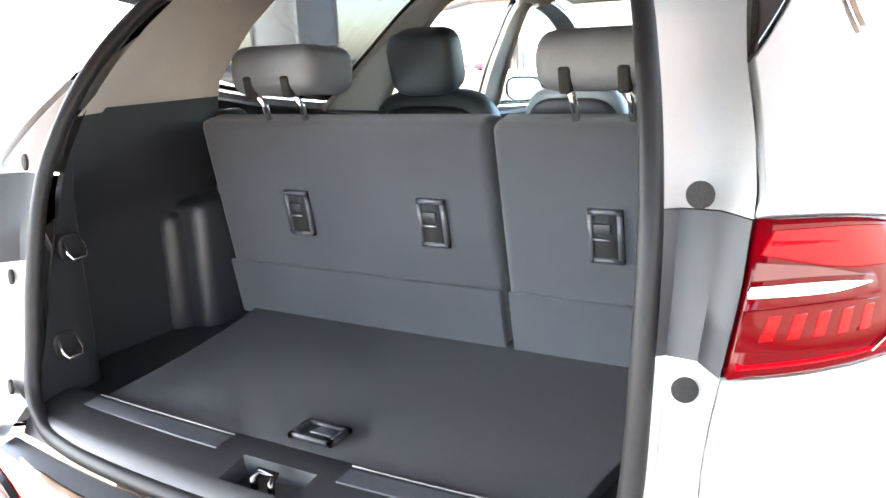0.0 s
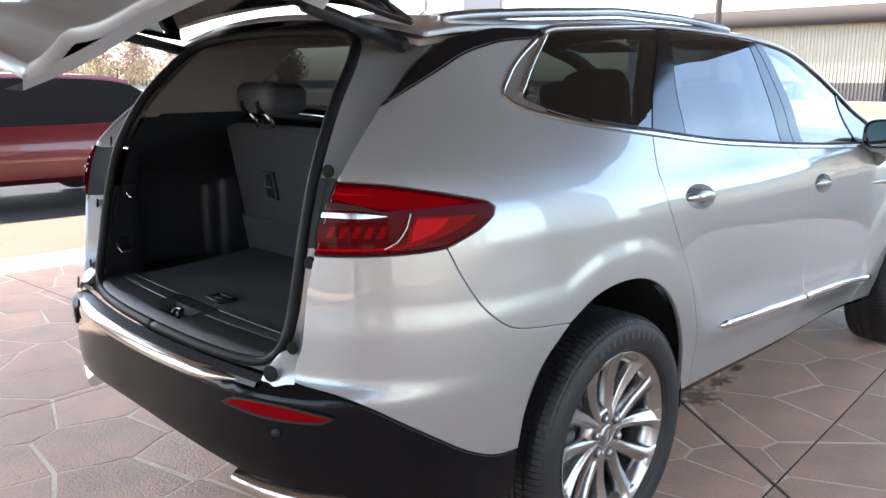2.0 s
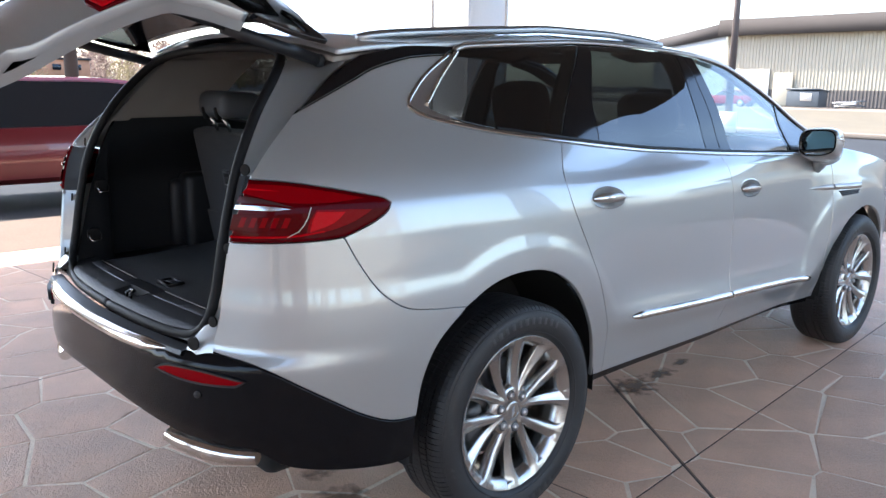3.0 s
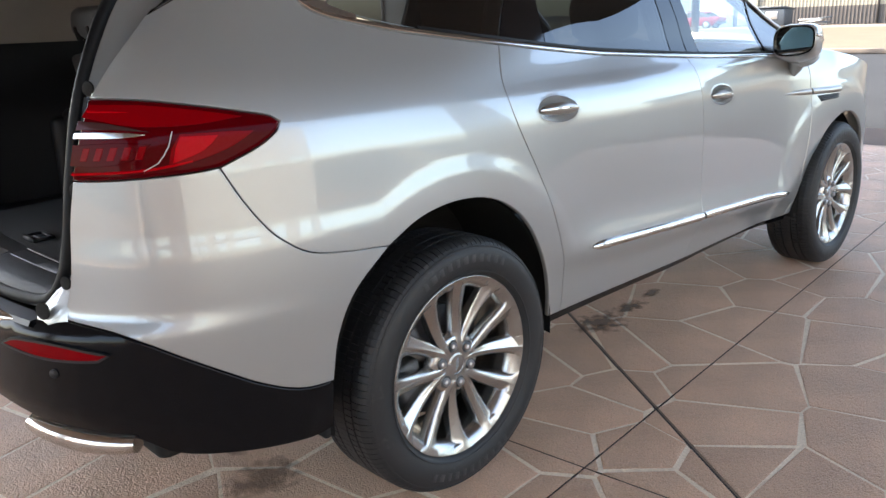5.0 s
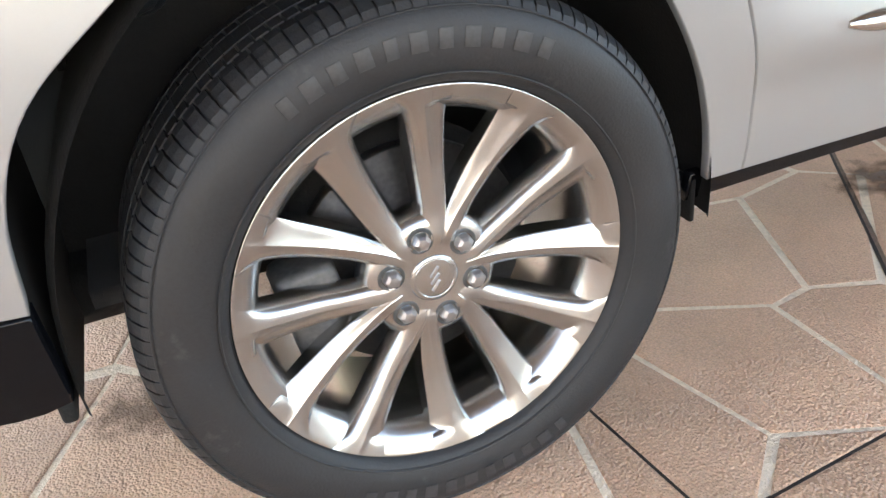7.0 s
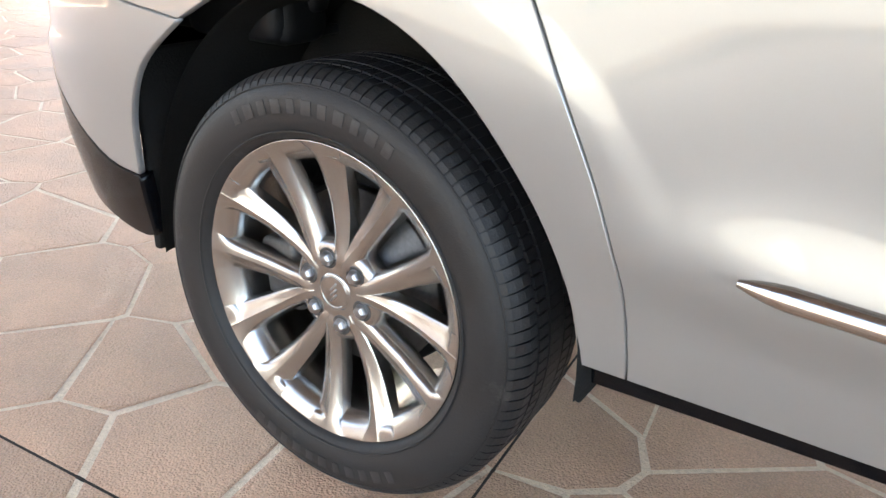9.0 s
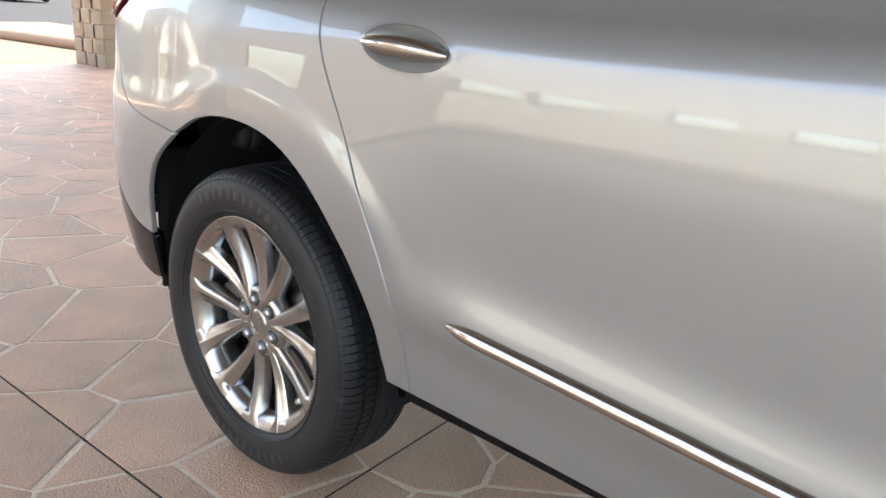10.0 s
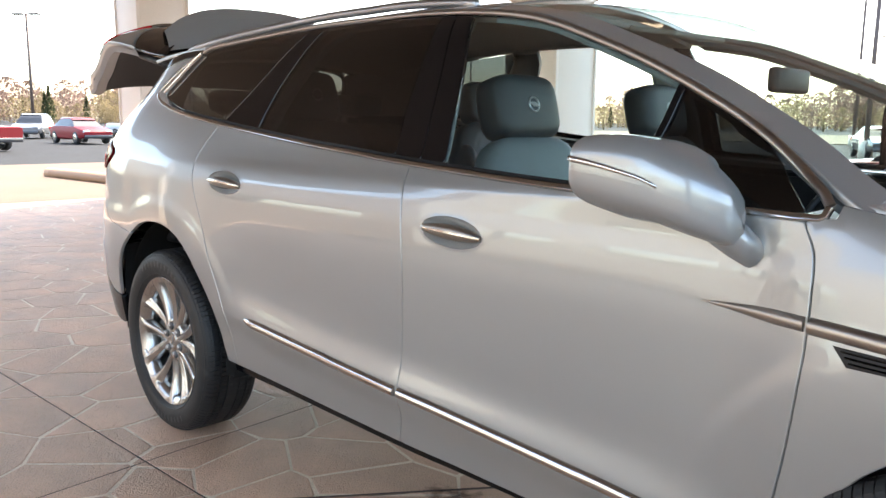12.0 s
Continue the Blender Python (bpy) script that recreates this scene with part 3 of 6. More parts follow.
POST_A = ([(1.530, 1.250), (1.635, 1.243)], [(1.635, 1.243), (1.610, 1.46), (1.545, 1.694)], [(1.545, 1.694), (1.470, 1.700)], [(1.470, 1.700), (1.515, 1.46), (1.530, 1.250)])
FRONT_GLASS = ([(1.635, 1.243), (1.89, 1.228), (2.25, 1.212)], [(2.25, 1.212), (2.30, 1.466)], [(2.30, 1.466), (2.08, 1.563), (1.80, 1.656), (1.545, 1.694)], [(1.545, 1.694), (1.610, 1.46), (1.635, 1.243)])
VENT_GLASS = ([(2.27, 1.211), (2.68, 1.200)], [(2.68, 1.200), (2.55, 1.334), (2.32, 1.456)], [(2.32, 1.456), (2.27, 1.211)])
for m in SIDES:
    g = [sheet("quarter_window", outline(*QUARTER_GLASS), PRIVACY, car, skin, "dark privacy-glass quarter window", off=-.004, depth=.004, gap=0, mirror=m),
         sheet("front_door_window", outline(*FRONT_GLASS), CLEAR, car, skin, "lightly tinted door window", off=-.006, depth=.004, gap=0, mirror=m),
         sheet("vent_window", outline(*VENT_GLASS), PRIVACY, car, skin, off=-.006, depth=.004, gap=0, mirror=m)]
    if not m:  # the pane of the other rear door is wound down
        g.append(sheet("rear_door_window", outline(*REAR_GLASS), PRIVACY, car, skin, "dark privacy-glass door window", off=-.004, depth=.004, gap=0))
    for o in g:
        o.visible_shadow = False
    sheet("rear_post", outline(*POST_C), BLACK_GLOSS, car, skin, "gloss black window post", off=-.003, gap=.001, mirror=m)
    sheet("door_post", outline(*POST_B), BLACK_GLOSS, car, skin, "gloss black window post", off=-.003, gap=.001, mirror=m)
    sheet("door_post", outline(*POST_A), BLACK_GLOSS, car, skin, "gloss black window post", off=-.003, gap=.0018, mirror=m)
    sheet("vent_post", outline([(2.25, 1.212), (2.27, 1.211)], [(2.27, 1.211), (2.32, 1.456)], [(2.32, 1.456), (2.30, 1.466)], [(2.30, 1.466), (2.25, 1.212)]), BLACK_GLOSS, car, skin, off=-.002, gap=0, mirror=m)
    sheet("tail_trim", outline(rev(SHOULDER), [(-.13, 1.648), (-.085, 1.668), (-.03, 1.682)], [(-.03, 1.682), (-.3, 1.676), (-.56, 1.640)], [(-.56, 1.640), (-.70, 1.575), (-.863, 1.457)]), BLACK_GLOSS, car, skin,
          "gloss black trim above the shoulder", off=-.002, mirror=m)
    # mouldings
    low = spline([(-.13, 1.645), (-.233, 1.592), (-.316, 1.538), (-.374, 1.500), (-.387, 1.482), (-.356, 1.463), (-.262, 1.436), (-.088, 1.403), (.115, 1.375), (.322, 1.350), (.57, 1.321),
                  (.88, 1.289), (1.12, 1.271), (1.50, 1.243), (1.89, 1.221), (2.13, 1.210), (2.36, 1.201), (2.66, 1.194), (2.715, 1.199), (2.72, 1.215)])
    strip("belt_moulding", low, [(-.0080, -.004), (-.0080, .003), (-.0055, .0062), (.0, .0072), (.0055, .0055), (.0080, .002), (.0080, -.004)], BRIGHT, car, skin, "thin chrome belt moulding", mirror=m)
    strip("belt_seal", [(q[0], q[1] + .013) for q in low[30:-12]], [(-.006, -.006), (-.005, .003), (.004, .0035), (.006, -.006)], SEAL, car, skin, "black rubber strip below the windows", mirror=m)
    high = spline([(-.085, 1.662), (-.03, 1.682), (.28, 1.704), (.68, 1.727), (1.03, 1.727), (1.44, 1.711), (1.80, 1.664), (2.08, 1.571), (2.31, 1.472), (2.55, 1.344), (2.70, 1.242), (2.72, 1.218)])
    strip("window_moulding", high, half_round(.021, .007), SATIN, car, skin, "thin satin window moulding", mirror=m)
    wide = [(-.13, 1.648), (-.233, 1.594), (-.316, 1.541), (-.376, 1.502), (-.390, 1.482), (-.36, 1.460), (-.262, 1.433), (-.21, 1.4245)]
    inner = [(-.085, 1.655), (-.16, 1.598), (-.218, 1.55), (-.27, 1.504), (-.292, 1.486), (-.284, 1.470), (-.23, 1.451), (-.21, 1.4445)]
    sheet("window_corner_trim", outline(wide, [wide[-1], inner[-1]], rev(inner), [inner[0], wide[0]]), SATIN, car, skin, "broad satin trim at the window corner", off=.004, gap=0, mirror=m)
    strip("window_corner_chrome", spline([(-.085, 1.655), (-.16, 1.598), (-.218, 1.55), (-.27, 1.504), (-.295, 1.484)]), half_round(.016, .014), CHROME, car, skin, mirror=m)
    # lower mouldings
    for door, pts in ((rear_doors[m], [(.685, .622), (1.1, .592), (1.538, .562)]), (front_doors[m], [(1.556, .562), (2.0, .527), (2.54, .486)])):
        strip("door_moulding", spline(pts), [(-.017, -.004), (-.0155, .006), (-.010, .0130), (-.003, .0155), (.002, .0150), (.012, .0102), (.0155, .006), (.017, -.004)], BRIGHT, door, skin, "chrome lower door moulding", mirror=m,
              taper=lambda t, f=pts[0][0] < 1: math.sqrt(min(1, .10 + 14 * (t if f else 1 - t))))
    # handles lie in scooped cups
    for door, s0, z0, tilt in ((rear_doors[m], .515, 1.128, -.02), (front_doors[m], 1.735, 1.065, -.02)):
        rings = []
        for k in (1.5, 1.3, 1.15, 1.06, 1.0, .97, .93, .86, .76, .62, .45, .25, .03):
            dip = .026 * max(0, 1 - k * k) ** .8 - (.0006 - .005 * max(0, k - 1) if k >= 1 else 0)
            loop = [(s0 + .114 * k * math.cos(a), z0 + .043 * k * math.sin(a) - .06 * .114 * k * math.cos(a)) for a in np.linspace(0, 2 * math.pi, 65)[:-1]]
            rings.append([Vector(skin(*q)) + Vector((0, dip, 0)) for q in loop])
        loft("handle_cup", rings, PAINT, door, "scooped cup behind the handle", closed=True, mirror=m, sharp=50)
        grip = spline([(s0 - .110, z0 + .005), (s0, z0 + .002), (s0 + .110, z0 - .007)], .01)
        bowl = lambda s, z, s0=s0: Vector(skin(s, z)) + Vector((0, -1, 0)) * (.010 * (1 - ((s - s0) / .125) ** 2))
        strip("door_handle", grip, half_round(.040, .014, -.012), SATIN, door, bowl, "satin pull handle", mirror=m, taper=lambda t: .3 + .7 * math.sin(math.pi * min(1, max(0, t))) ** .6)
        strip("handle_blade", grip, [(-.003, .010), (-.002, .0175), (.002, .0175), (.003, .010)], CHROME, door, bowl, "chrome blade along the handle", mirror=m, taper=lambda t: .4 + .6 * math.sin(math.pi * t))
    # front wing vent
    strip("wing_moulding", spline([(2.480, .998), (2.60, .997), (2.712, .995)]), half_round(.030, .010), SATIN, front_doors[m], skin, mirror=m, taper=lambda t: min(1, .1 + 1.3 * t))
    strip("wing_moulding", spline([(2.722, .995), (2.85, .992), (2.99, .990)]), half_round(.034, .012), SATIN, fenders[m], skin, "satin wing moulding over a dark vent", mirror=m)
    sheet("wing_vent", outline([(2.765, .972), (2.80, .935)], [(2.80, .935), (2.97, .940)], [(2.97, .940), (2.985, .972)], [(2.985, .972), (2.765, .972)]), TRIM, fenders[m], skin, "black vent grille", off=.002, depth=.004, mirror=m, h=.02)
    for k in range(3):
        strip("vent_slat", spline([(2.79 + .008 * k, .963 - .009 * k), (2.98 - .004 * k, .965 - .009 * k)]), half_round(.005, .007), BLACK_GLOSS, fenders[m], skin, mirror=m)
    # roof rails
    sg = 1 if m else -1
    rail = [Vector(roof_skin(x, sg * .86 * ye_at(x))) for x in np.linspace(-.42, 1.45, 40)]
    rail = [p + Vector((0, 0, .020 * min(1, 4.5 * min(i / 39, 1 - i / 39)) ** .5)) for i, p in enumerate(rail)]
    part("roof_rail", tube(rail, .016, 12), GALV, car, "satin silver roof rail")

# door mirrors
SHELL = [(2.287, .985, 1.268, .104, .070), (2.296, .985, 1.266, .110, .077), (2.33, .982, 1.262, .113, .084), (2.39, .976, 1.254, .110, .090), (2.45, .966, 1.243, .098, .086),
         (2.50, .954, 1.217, .084, .078), (2.54, .943, 1.196, .064, .066), (2.567, .935, 1.180, .042, .047), (2.580, .930, 1.170, .004, .005)]


def mirror_ring(row, sg, k=1.0, n=40):
    x, y, z, w, h = row
    out = []
    for a in np.linspace(0, 2 * math.pi, n + 1):
        c, s_ = math.cos(a), math.sin(a)
        u, v = math.copysign(abs(c) ** .58, c), math.copysign(abs(s_) ** .58, s_)
        v *= 1 - .16 * max(0, u) * (v < 0)
        out.append(Vector((x + .02 * u * (1 if x < 2.5 else 0) * -1, sg * (y + k * w * u), z + k * h * v + .006 * u)))
    return out


for m in SIDES:
    sg = 1 if m else -1
    rows = [tuple(curve([(r[0], r[q]) for r in SHELL], x) if q else x for q in range(5)) for x in (2.287, 2.291, 2.296, 2.31, 2.33, 2.36, 2.39, 2.42, 2.45, 2.475, 2.50, 2.52, 2.54, 2.553, 2.565, 2.573, 2.578, 2.580)]
    mir = loft("door_mirror", [mirror_ring(r, sg) for r in rows], PAINT, car, "silver door mirror with chrome accent")
    at = lambda dx, k: [p + Vector((dx, 0, 0)) for p in mirror_ring(SHELL[0], sg, k)]
    bez = loft("mirror_bezel", [at(0, 1.0), at(-.001, .97), at(.004, .90), at(.007, .88)], BLACK_GLOSS, mir)
    glass_ring = at(.0055, .895)[:-1]
    from_lists("mirror_glass", glass_ring, [tuple(range(len(glass_ring)))], MIRROR, mir, "bright mirror glass", smooth=False)
    base = Vector((2.49, sg * .935, 1.205))
    part("mirror_foot", tube([base, base + Vector((.03, -sg * .012, -.035)), base + Vector((.066, -sg * .038, -.072)), base + Vector((.092, -sg * .066, -.100))], .046, 18, .68), PAINT, mir)
    acc = []
    for x in np.linspace(2.290, 2.475, 14):
        r = tuple(curve([(q[0], q[j]) for q in SHELL], x) if j else x for j in range(5))
        a = math.atan2(max(.02, .20 - .9 * (x - 2.29)), 1)
        c, s_ = math.cos(a) ** .72, math.sin(a) ** .72
        acc.append((x - .02 * c, sg * (r[1] + r[3] * c * 1.005), r[2] + r[4] * s_ + .006 * c))
    part("mirror_accent", tube([Vector(p) for p in acc], .0075, 8, .5), CHROME, mir, "chrome accent line")


# ---- lamps on the body ----
for m in SIDES:
    lamp = sheet("tail_lamp", outline(LAMP_TOP, LAMP_LOW, [(-1.05, 1.105), (-1.025, 1.19), (-.992, 1.284)]), RED_DARK, car, skin, "red tail lamp with a chrome blade", off=.010, depth=.03, h=.02, mirror=m, rim=.008)
    kw = dict(depth=.003, gap=0, h=.015, mirror=m, rim=.001)
    sheet("lamp_band", outline([(-.985, 1.268), (-.87, 1.262), (-.75, 1.243), (-.66, 1.224)], [(-.66, 1.224), (-.78, 1.215), (-.90, 1.220), (-1.005, 1.243)], [(-1.005, 1.243), (-.985, 1.268)]), RED_MID, lamp, skin, "red upper band", off=.012, **kw)
    sheet("lamp_blade", outline([(-1.023, 1.211), (-.95, 1.210), (-.90, 1.206), (-.868, 1.201)], [(-.868, 1.201), (-.92, 1.196), (-1.027, 1.198)], [(-1.027, 1.198), (-1.023, 1.211)]), BRIGHT, lamp, skin, "chrome blade", off=.014, **kw)
    sheet("lamp_reflector", outline([(-1.03, 1.185), (-.93, 1.187), (-.86, 1.182)], [(-.86, 1.182), (-.90, 1.150), (-.96, 1.138), (-1.042, 1.140)], [(-1.042, 1.140), (-1.03, 1.185)]), RED_DARK, lamp, skin, "faceted red reflector", off=.012, **kw)
    sheet("lamp_smoke", outline([(-1.012, 1.236), (-.94, 1.226), (-.86, 1.206)], [(-.86, 1.206), (-.94, 1.214), (-1.02, 1.216)], [(-1.02, 1.216), (-1.012, 1.236)]), SMOKE, lamp, skin, off=.0125, **kw)
    for k in range(5):
        a = -1.005 + .030 * k
        sheet("lamp_facet", outline([(a, 1.178), (a + .016, 1.178)], [(a + .016, 1.178), (a + .004, 1.150)], [(a + .004, 1.150), (a - .012, 1.150)], [(a - .012, 1.150), (a, 1.178)]), RED_MID, lamp, skin, off=.0128, **kw)
    sheet("lamp_corner", outline([(-.80, 1.198), (-.70, 1.196), (-.64, 1.192)], [(-.64, 1.192), (-.69, 1.165), (-.76, 1.142), (-.83, 1.130)], [(-.83, 1.130), (-.82, 1.17), (-.80, 1.198)]), RED_MID, lamp, skin, off=.012, **kw)
    sheet("lamp_glow", outline([(-.80, 1.193), (-.72, 1.190)], [(-.72, 1.190), (-.755, 1.160), (-.82, 1.138)], [(-.82, 1.138), (-.812, 1.17), (-.80, 1.193)]), RED_LENS, lamp, skin, off=.0135, **kw)
    strip("lamp_line", spline([(-.815, 1.205), (-.825, 1.175), (-.85, 1.140), (-.88, 1.125)]), [(-.001, .008), (-.001, .0142), (.001, .0142), (.001, .008)], SATIN, lamp, skin, mirror=m)
    # brighter red strip paints the highlight along the top of the lens
    strip("lamp_streak", spline([(-.99, 1.254), (-.87, 1.246), (-.75, 1.230), (-.67, 1.215)]), half_round(.011, .0145, .008), RED_LENS, lamp, skin, mirror=m, taper=lambda t: 1 - .6 * t)
    strip("lamp_lowband", spline([(-1.04, 1.122), (-.94, 1.124), (-.86, 1.128), (-.78, 1.14)]), half_round(.010, .013, .006), RED_LENS, lamp, skin, mirror=m)

# ---- tailgate, swung up about its hinge ----
HINGE = Matrix.Translation((-.52, 0, 1.72)) @ Matrix.Rotation(radians(53), 4, "Y") @ Matrix.Translation((.52, 0, -1.72))
GLASS_LOW = [(-.863, 1.457), (-1.007, 1.423), (-1.151, 1.394), (-1.379, 1.373), (-1.70, 1.359), (S_MID, 1.357)]
FULL_LOW = GLASS_LOW + over(GLASS_LOW)[1:]
G_EDGE = GATE_LOW + [(-1.025, 1.19)] + GATE_UP
LOW_EDGE = [(-1.111, .785), (-1.30, .782), (-1.5, .780), (S_MID, .778)]
gate = sheet("tailgate", outline(G_EDGE, FULL_LOW, over(G_EDGE), rev(LOW_EDGE + over(LOW_EDGE)[1:])), PAINT, car, gate_skin, "raised silver tailgate", depth=.03, xf=HINGE)
GLASS_SIDE = [(-.863, 1.457), (-.80, 1.505), (-.74, 1.56), (-.70, 1.60)]
GLASS_TOP = [(-.70, 1.60), (-1.0, 1.62), (-1.4, 1.63), (S_MID, 1.632)]
back_glass = sheet("tailgate_glass", outline(FULL_LOW, over(GLASS_SIDE), rev(GLASS_TOP + over(GLASS_TOP)[1:]), rev(GLASS_SIDE)), PRIVACY, gate, skin, "dark wraparound rear window", depth=.005, off=-.003, xf=HINGE)
back_glass.visible_shadow = False
# inner lining with a rim
INNER = [(-1.16, .81), (-1.15, .92), (-1.12, 1.10), (-1.07, 1.24), (-1.00, 1.36)]
INNER_TOP = [(-1.00, 1.36), (-1.2, 1.345), (-1.5, 1.335), (S_MID, 1.332)]
INNER_LOW = [(-1.16, .81), (-1.5, .803), (S_MID, .80)]
lining = sheet("gate_lining", outline(INNER, INNER_TOP + over(INNER_TOP)[1:], over(INNER), rev(INNER_LOW + over(INNER_LOW)[1:])), TRIM, gate, skin, "dark plastic tailgate lining", off=-.075, depth=-.02, xf=HINGE, h=.05)
for m in SIDES:
    jam = [[Vector(skin(s, z)) - normal_at(skin, s, z) * d for s, z in spline(G_EDGE)] for d in (.03, .06)]
    jam.append([Vector(skin(s - .06, z)) - normal_at(skin, s - .06, z) * .075 for s, z in spline(G_EDGE)])
    loft("gate_jamb", jam, PAINT, gate, mirror=m, xf=HINGE)
    # lamps that sit on the gate
    sheet("gate_lamp_upper", outline([(-.995, 1.283), (-1.131, 1.288), (-1.325, 1.286)], [(-1.325, 1.286), (-1.22, 1.256), (-1.10, 1.232), (-1.02, 1.222)], [(-1.02, 1.222), (-.995, 1.283)]), RED_LENS, gate, gate_skin,
          "upper red lamp on the tailgate", off=.007, depth=.012, mirror=m, xf=HINGE, h=.02)
    low = sheet("gate_lamp_lower", outline([(-1.03, 1.200), (-1.14, 1.206), (-1.305, 1.208)], [(-1.305, 1.208), (-1.222, 1.172), (-1.15, 1.130), (-1.105, 1.106)], [(-1.105, 1.106), (-1.052, 1.108)], [(-1.052, 1.108), (-1.03, 1.200)]), RED_DARK,
                gate, gate_skin, "lower red lamp on the tailgate", off=.007, depth=.012, mirror=m, xf=HINGE, h=.02)
    sheet("gate_lamp_core", outline([(-1.05, 1.165), (-1.12, 1.172), (-1.18, 1.174)], [(-1.18, 1.174), (-1.13, 1.135), (-1.10, 1.120)], [(-1.10, 1.120), (-1.055, 1.122)], [(-1.055, 1.122), (-1.05, 1.165)]), RED_LENS, gate, gate_skin, off=.010, depth=.003, gap=0, mirror=m, xf=HINGE, h=.015)
    strip("gate_lamp_clear", spline([(-1.06, 1.192), (-1.16, 1.198), (-1.24, 1.199)]), half_round(.014, .012, .004), SMOKE, gate, gate_skin, mirror=m, xf=HINGE)
BAR = [(-1.03, 1.212), (-1.15, 1.222), (-1.26, 1.243), (-1.34, 1.268), (-1.45, 1.279), (-1.65, 1.281), (S_MID, 1.281)]
strip("gate_bar", spline(BAR + over(BAR)[1:]), half_round(.026, .014), CHROME, gate, gate_skin, "chrome bar across the tailgate", xf=HINGE)
# plate in a dark surround
mid = Vector(gate_skin(S_MID, 1.14))
plate = part("licence_plate", box((.006, .305, .155), bevel=.002, m=HINGE @ Matrix.Translation(mid + Vector((-.012, 0, 0)))), material("plate_white", (.72, .74, .76), .35, vary=.05, scale=20), gate, "white dealer plate with illegible markings")
INK, INK2 = material("plate_ink_blue", (.03, .08, .25), .5), material("plate_ink_black", (.02, .02, .025), .5)
for y, z, w, h, mt in ((.085, .035, .10, .022, INK), (.085, .0, .11, .026, INK2), (.085, -.035, .045, .03, INK), (-.075, .005, .03, .02, material("plate_ink_gold", (.55, .38, .05), .5)), (-.075, -.025, .11, .024, INK2)):
    part("plate_bar", box((.002, w, h), m=HINGE @ Matrix.Translation(mid + Vector((-.0165, y, z)))), mt, gate)
for y, z, sy, sz in ((0, .084, .345, .022), (0, -.084, .345, .022), (.164, 0, .022, .150), (-.164, 0, .022, .150)):
    part("plate_surround", box((.016, sy, sz), bevel=.004, m=HINGE @ Matrix.Translation(mid + Vector((-.012, y, z)))), BLACK_GLOSS, gate)
for y in (-.11, .11):
    for z in (-.066, .066):
        part("plate_screw", cylinder(.009, .008, HINGE @ Matrix.Translation(mid + Vector((-.018, y, z))) @ Matrix.Rotation(radians(90), 4, "Y"), 12), TRIM, gate)
eye = Vector(gate_skin(S_MID, 1.255))
part("rear_camera", box((.03, .05, .03), bevel=.006, m=HINGE @ Matrix.Translation(eye + Vector((-.012, .04, -.012)))), TRIM, gate)
# badge
bd = HINGE @ Matrix.Translation(Vector(skin(S_MID, 1.325)) + Vector((-.006, 0, 0))) @ Matrix.Rotation(radians(-90), 4, "Y") @ Matrix.Rotation(radians(18), 4, "Y")
badge = part("badge", lathe([(.052, 0), (.054, .006), (.060, .008), (.064, .004), (.064, -.004)], 36, bd), CHROME, gate, "round chrome badge")
for k in (-1, 0, 1):
    part("badge_bar", box((.05, .012, .006), bevel=.002, m=bd @ Matrix.Translation((0, .024 * k, .004)) @ Matrix.Rotation(radians(35), 4, "Z")), GALV, gate)
# spoiler and wiper
sp = []
for f, g in ((0.0, 0.0), (.10, -.004), (.22, -.022), (.30, -.042), (.305, -.055), (.27, -.062), (.16, -.060), (.04, -.058)):
    sp.append([(-.56 - f * (1 - .45 * (y / .62) ** 4) - .04 * (y / .62) ** 2 * 0, y * (1 - .06 * f / .3), curve(EAVES, -.56) + .075 * (1 - (y / .66) ** 2) + g - .02 * abs(y / .62) ** 3) for y in np.linspace(-.62, .62, 41)])
spoiler = loft("spoiler", sp[:4], PAINT, gate, "silver roof spoiler with a gloss black underside", xf=HINGE)
loft("spoiler_underside", sp[3:], BLACK_GLOSS, gate, xf=HINGE)
for m in SIDES:
    fin = outline([(-.863, 1.457), (-.80, 1.505), (-.74, 1.56), (-.70, 1.60)], [(-.70, 1.60), (-.90, 1.655)], [(-.90, 1.655), (-.62, 1.645)], [(-.62, 1.645), (-.69, 1.585), (-.77, 1.52), (-.863, 1.457)])
    sheet("spoiler_fin", fin, BLACK_GLOSS, gate, skin, "gloss black side of the spoiler", off=.004, mirror=m, xf=HINGE)
part("stop_lamp", box((.012, .40, .02), bevel=.004, m=HINGE @ Matrix.Translation((-.852, 0, 1.668))), RED_DARK, gate)
wp = [Vector(skin(S_MID + d, 1.40 + .02 * k)) + Vector((-.02, 0, 0)) for k, d in enumerate((-.05, .10, .30, .50))]
wiper = part("rear_wiper", pillow((.05, .22, .05), HINGE @ Matrix.Translation(wp[0] + Vector((-.012, -.02, 0))), 3), TRIM, gate, "black rear wiper")
part("wiper_arm", tube([HINGE @ p for p in wp], .013, 8, .6), TRIM, gate)

# ---- tailgate opening: jamb, seal and bright sill ----
SEAL_LINE = [(-1.06, 0, .785), (-1.05, -.25, .785), (-1.03, -.43, .787), (-1.005, -.545, .800), (-.985, -.598, .855), (-.962, -.610, .94), (-.93, -.612, 1.10), (-.88, -.605, 1.28), (-.79, -.572, 1.45),
             (-.68, -.52, 1.58), (-.62, -.44, 1.64), (-.59, -.25, 1.665), (-.585, 0, 1.672)]
seal = spline(SEAL_LINE, .03)
part("door_seal", tube([Vector(p) for p in seal] + [Vector((p[0], -p[1], p[2])) for p in seal[::-1][1:-1]] + [Vector(seal[0])], .016, 12), SEAL, car, "black rubber seal round the tailgate opening")
seam = [q for q in spline(G_EDGE + [(-.74, 1.56), (-.62, 1.625)], .03)]
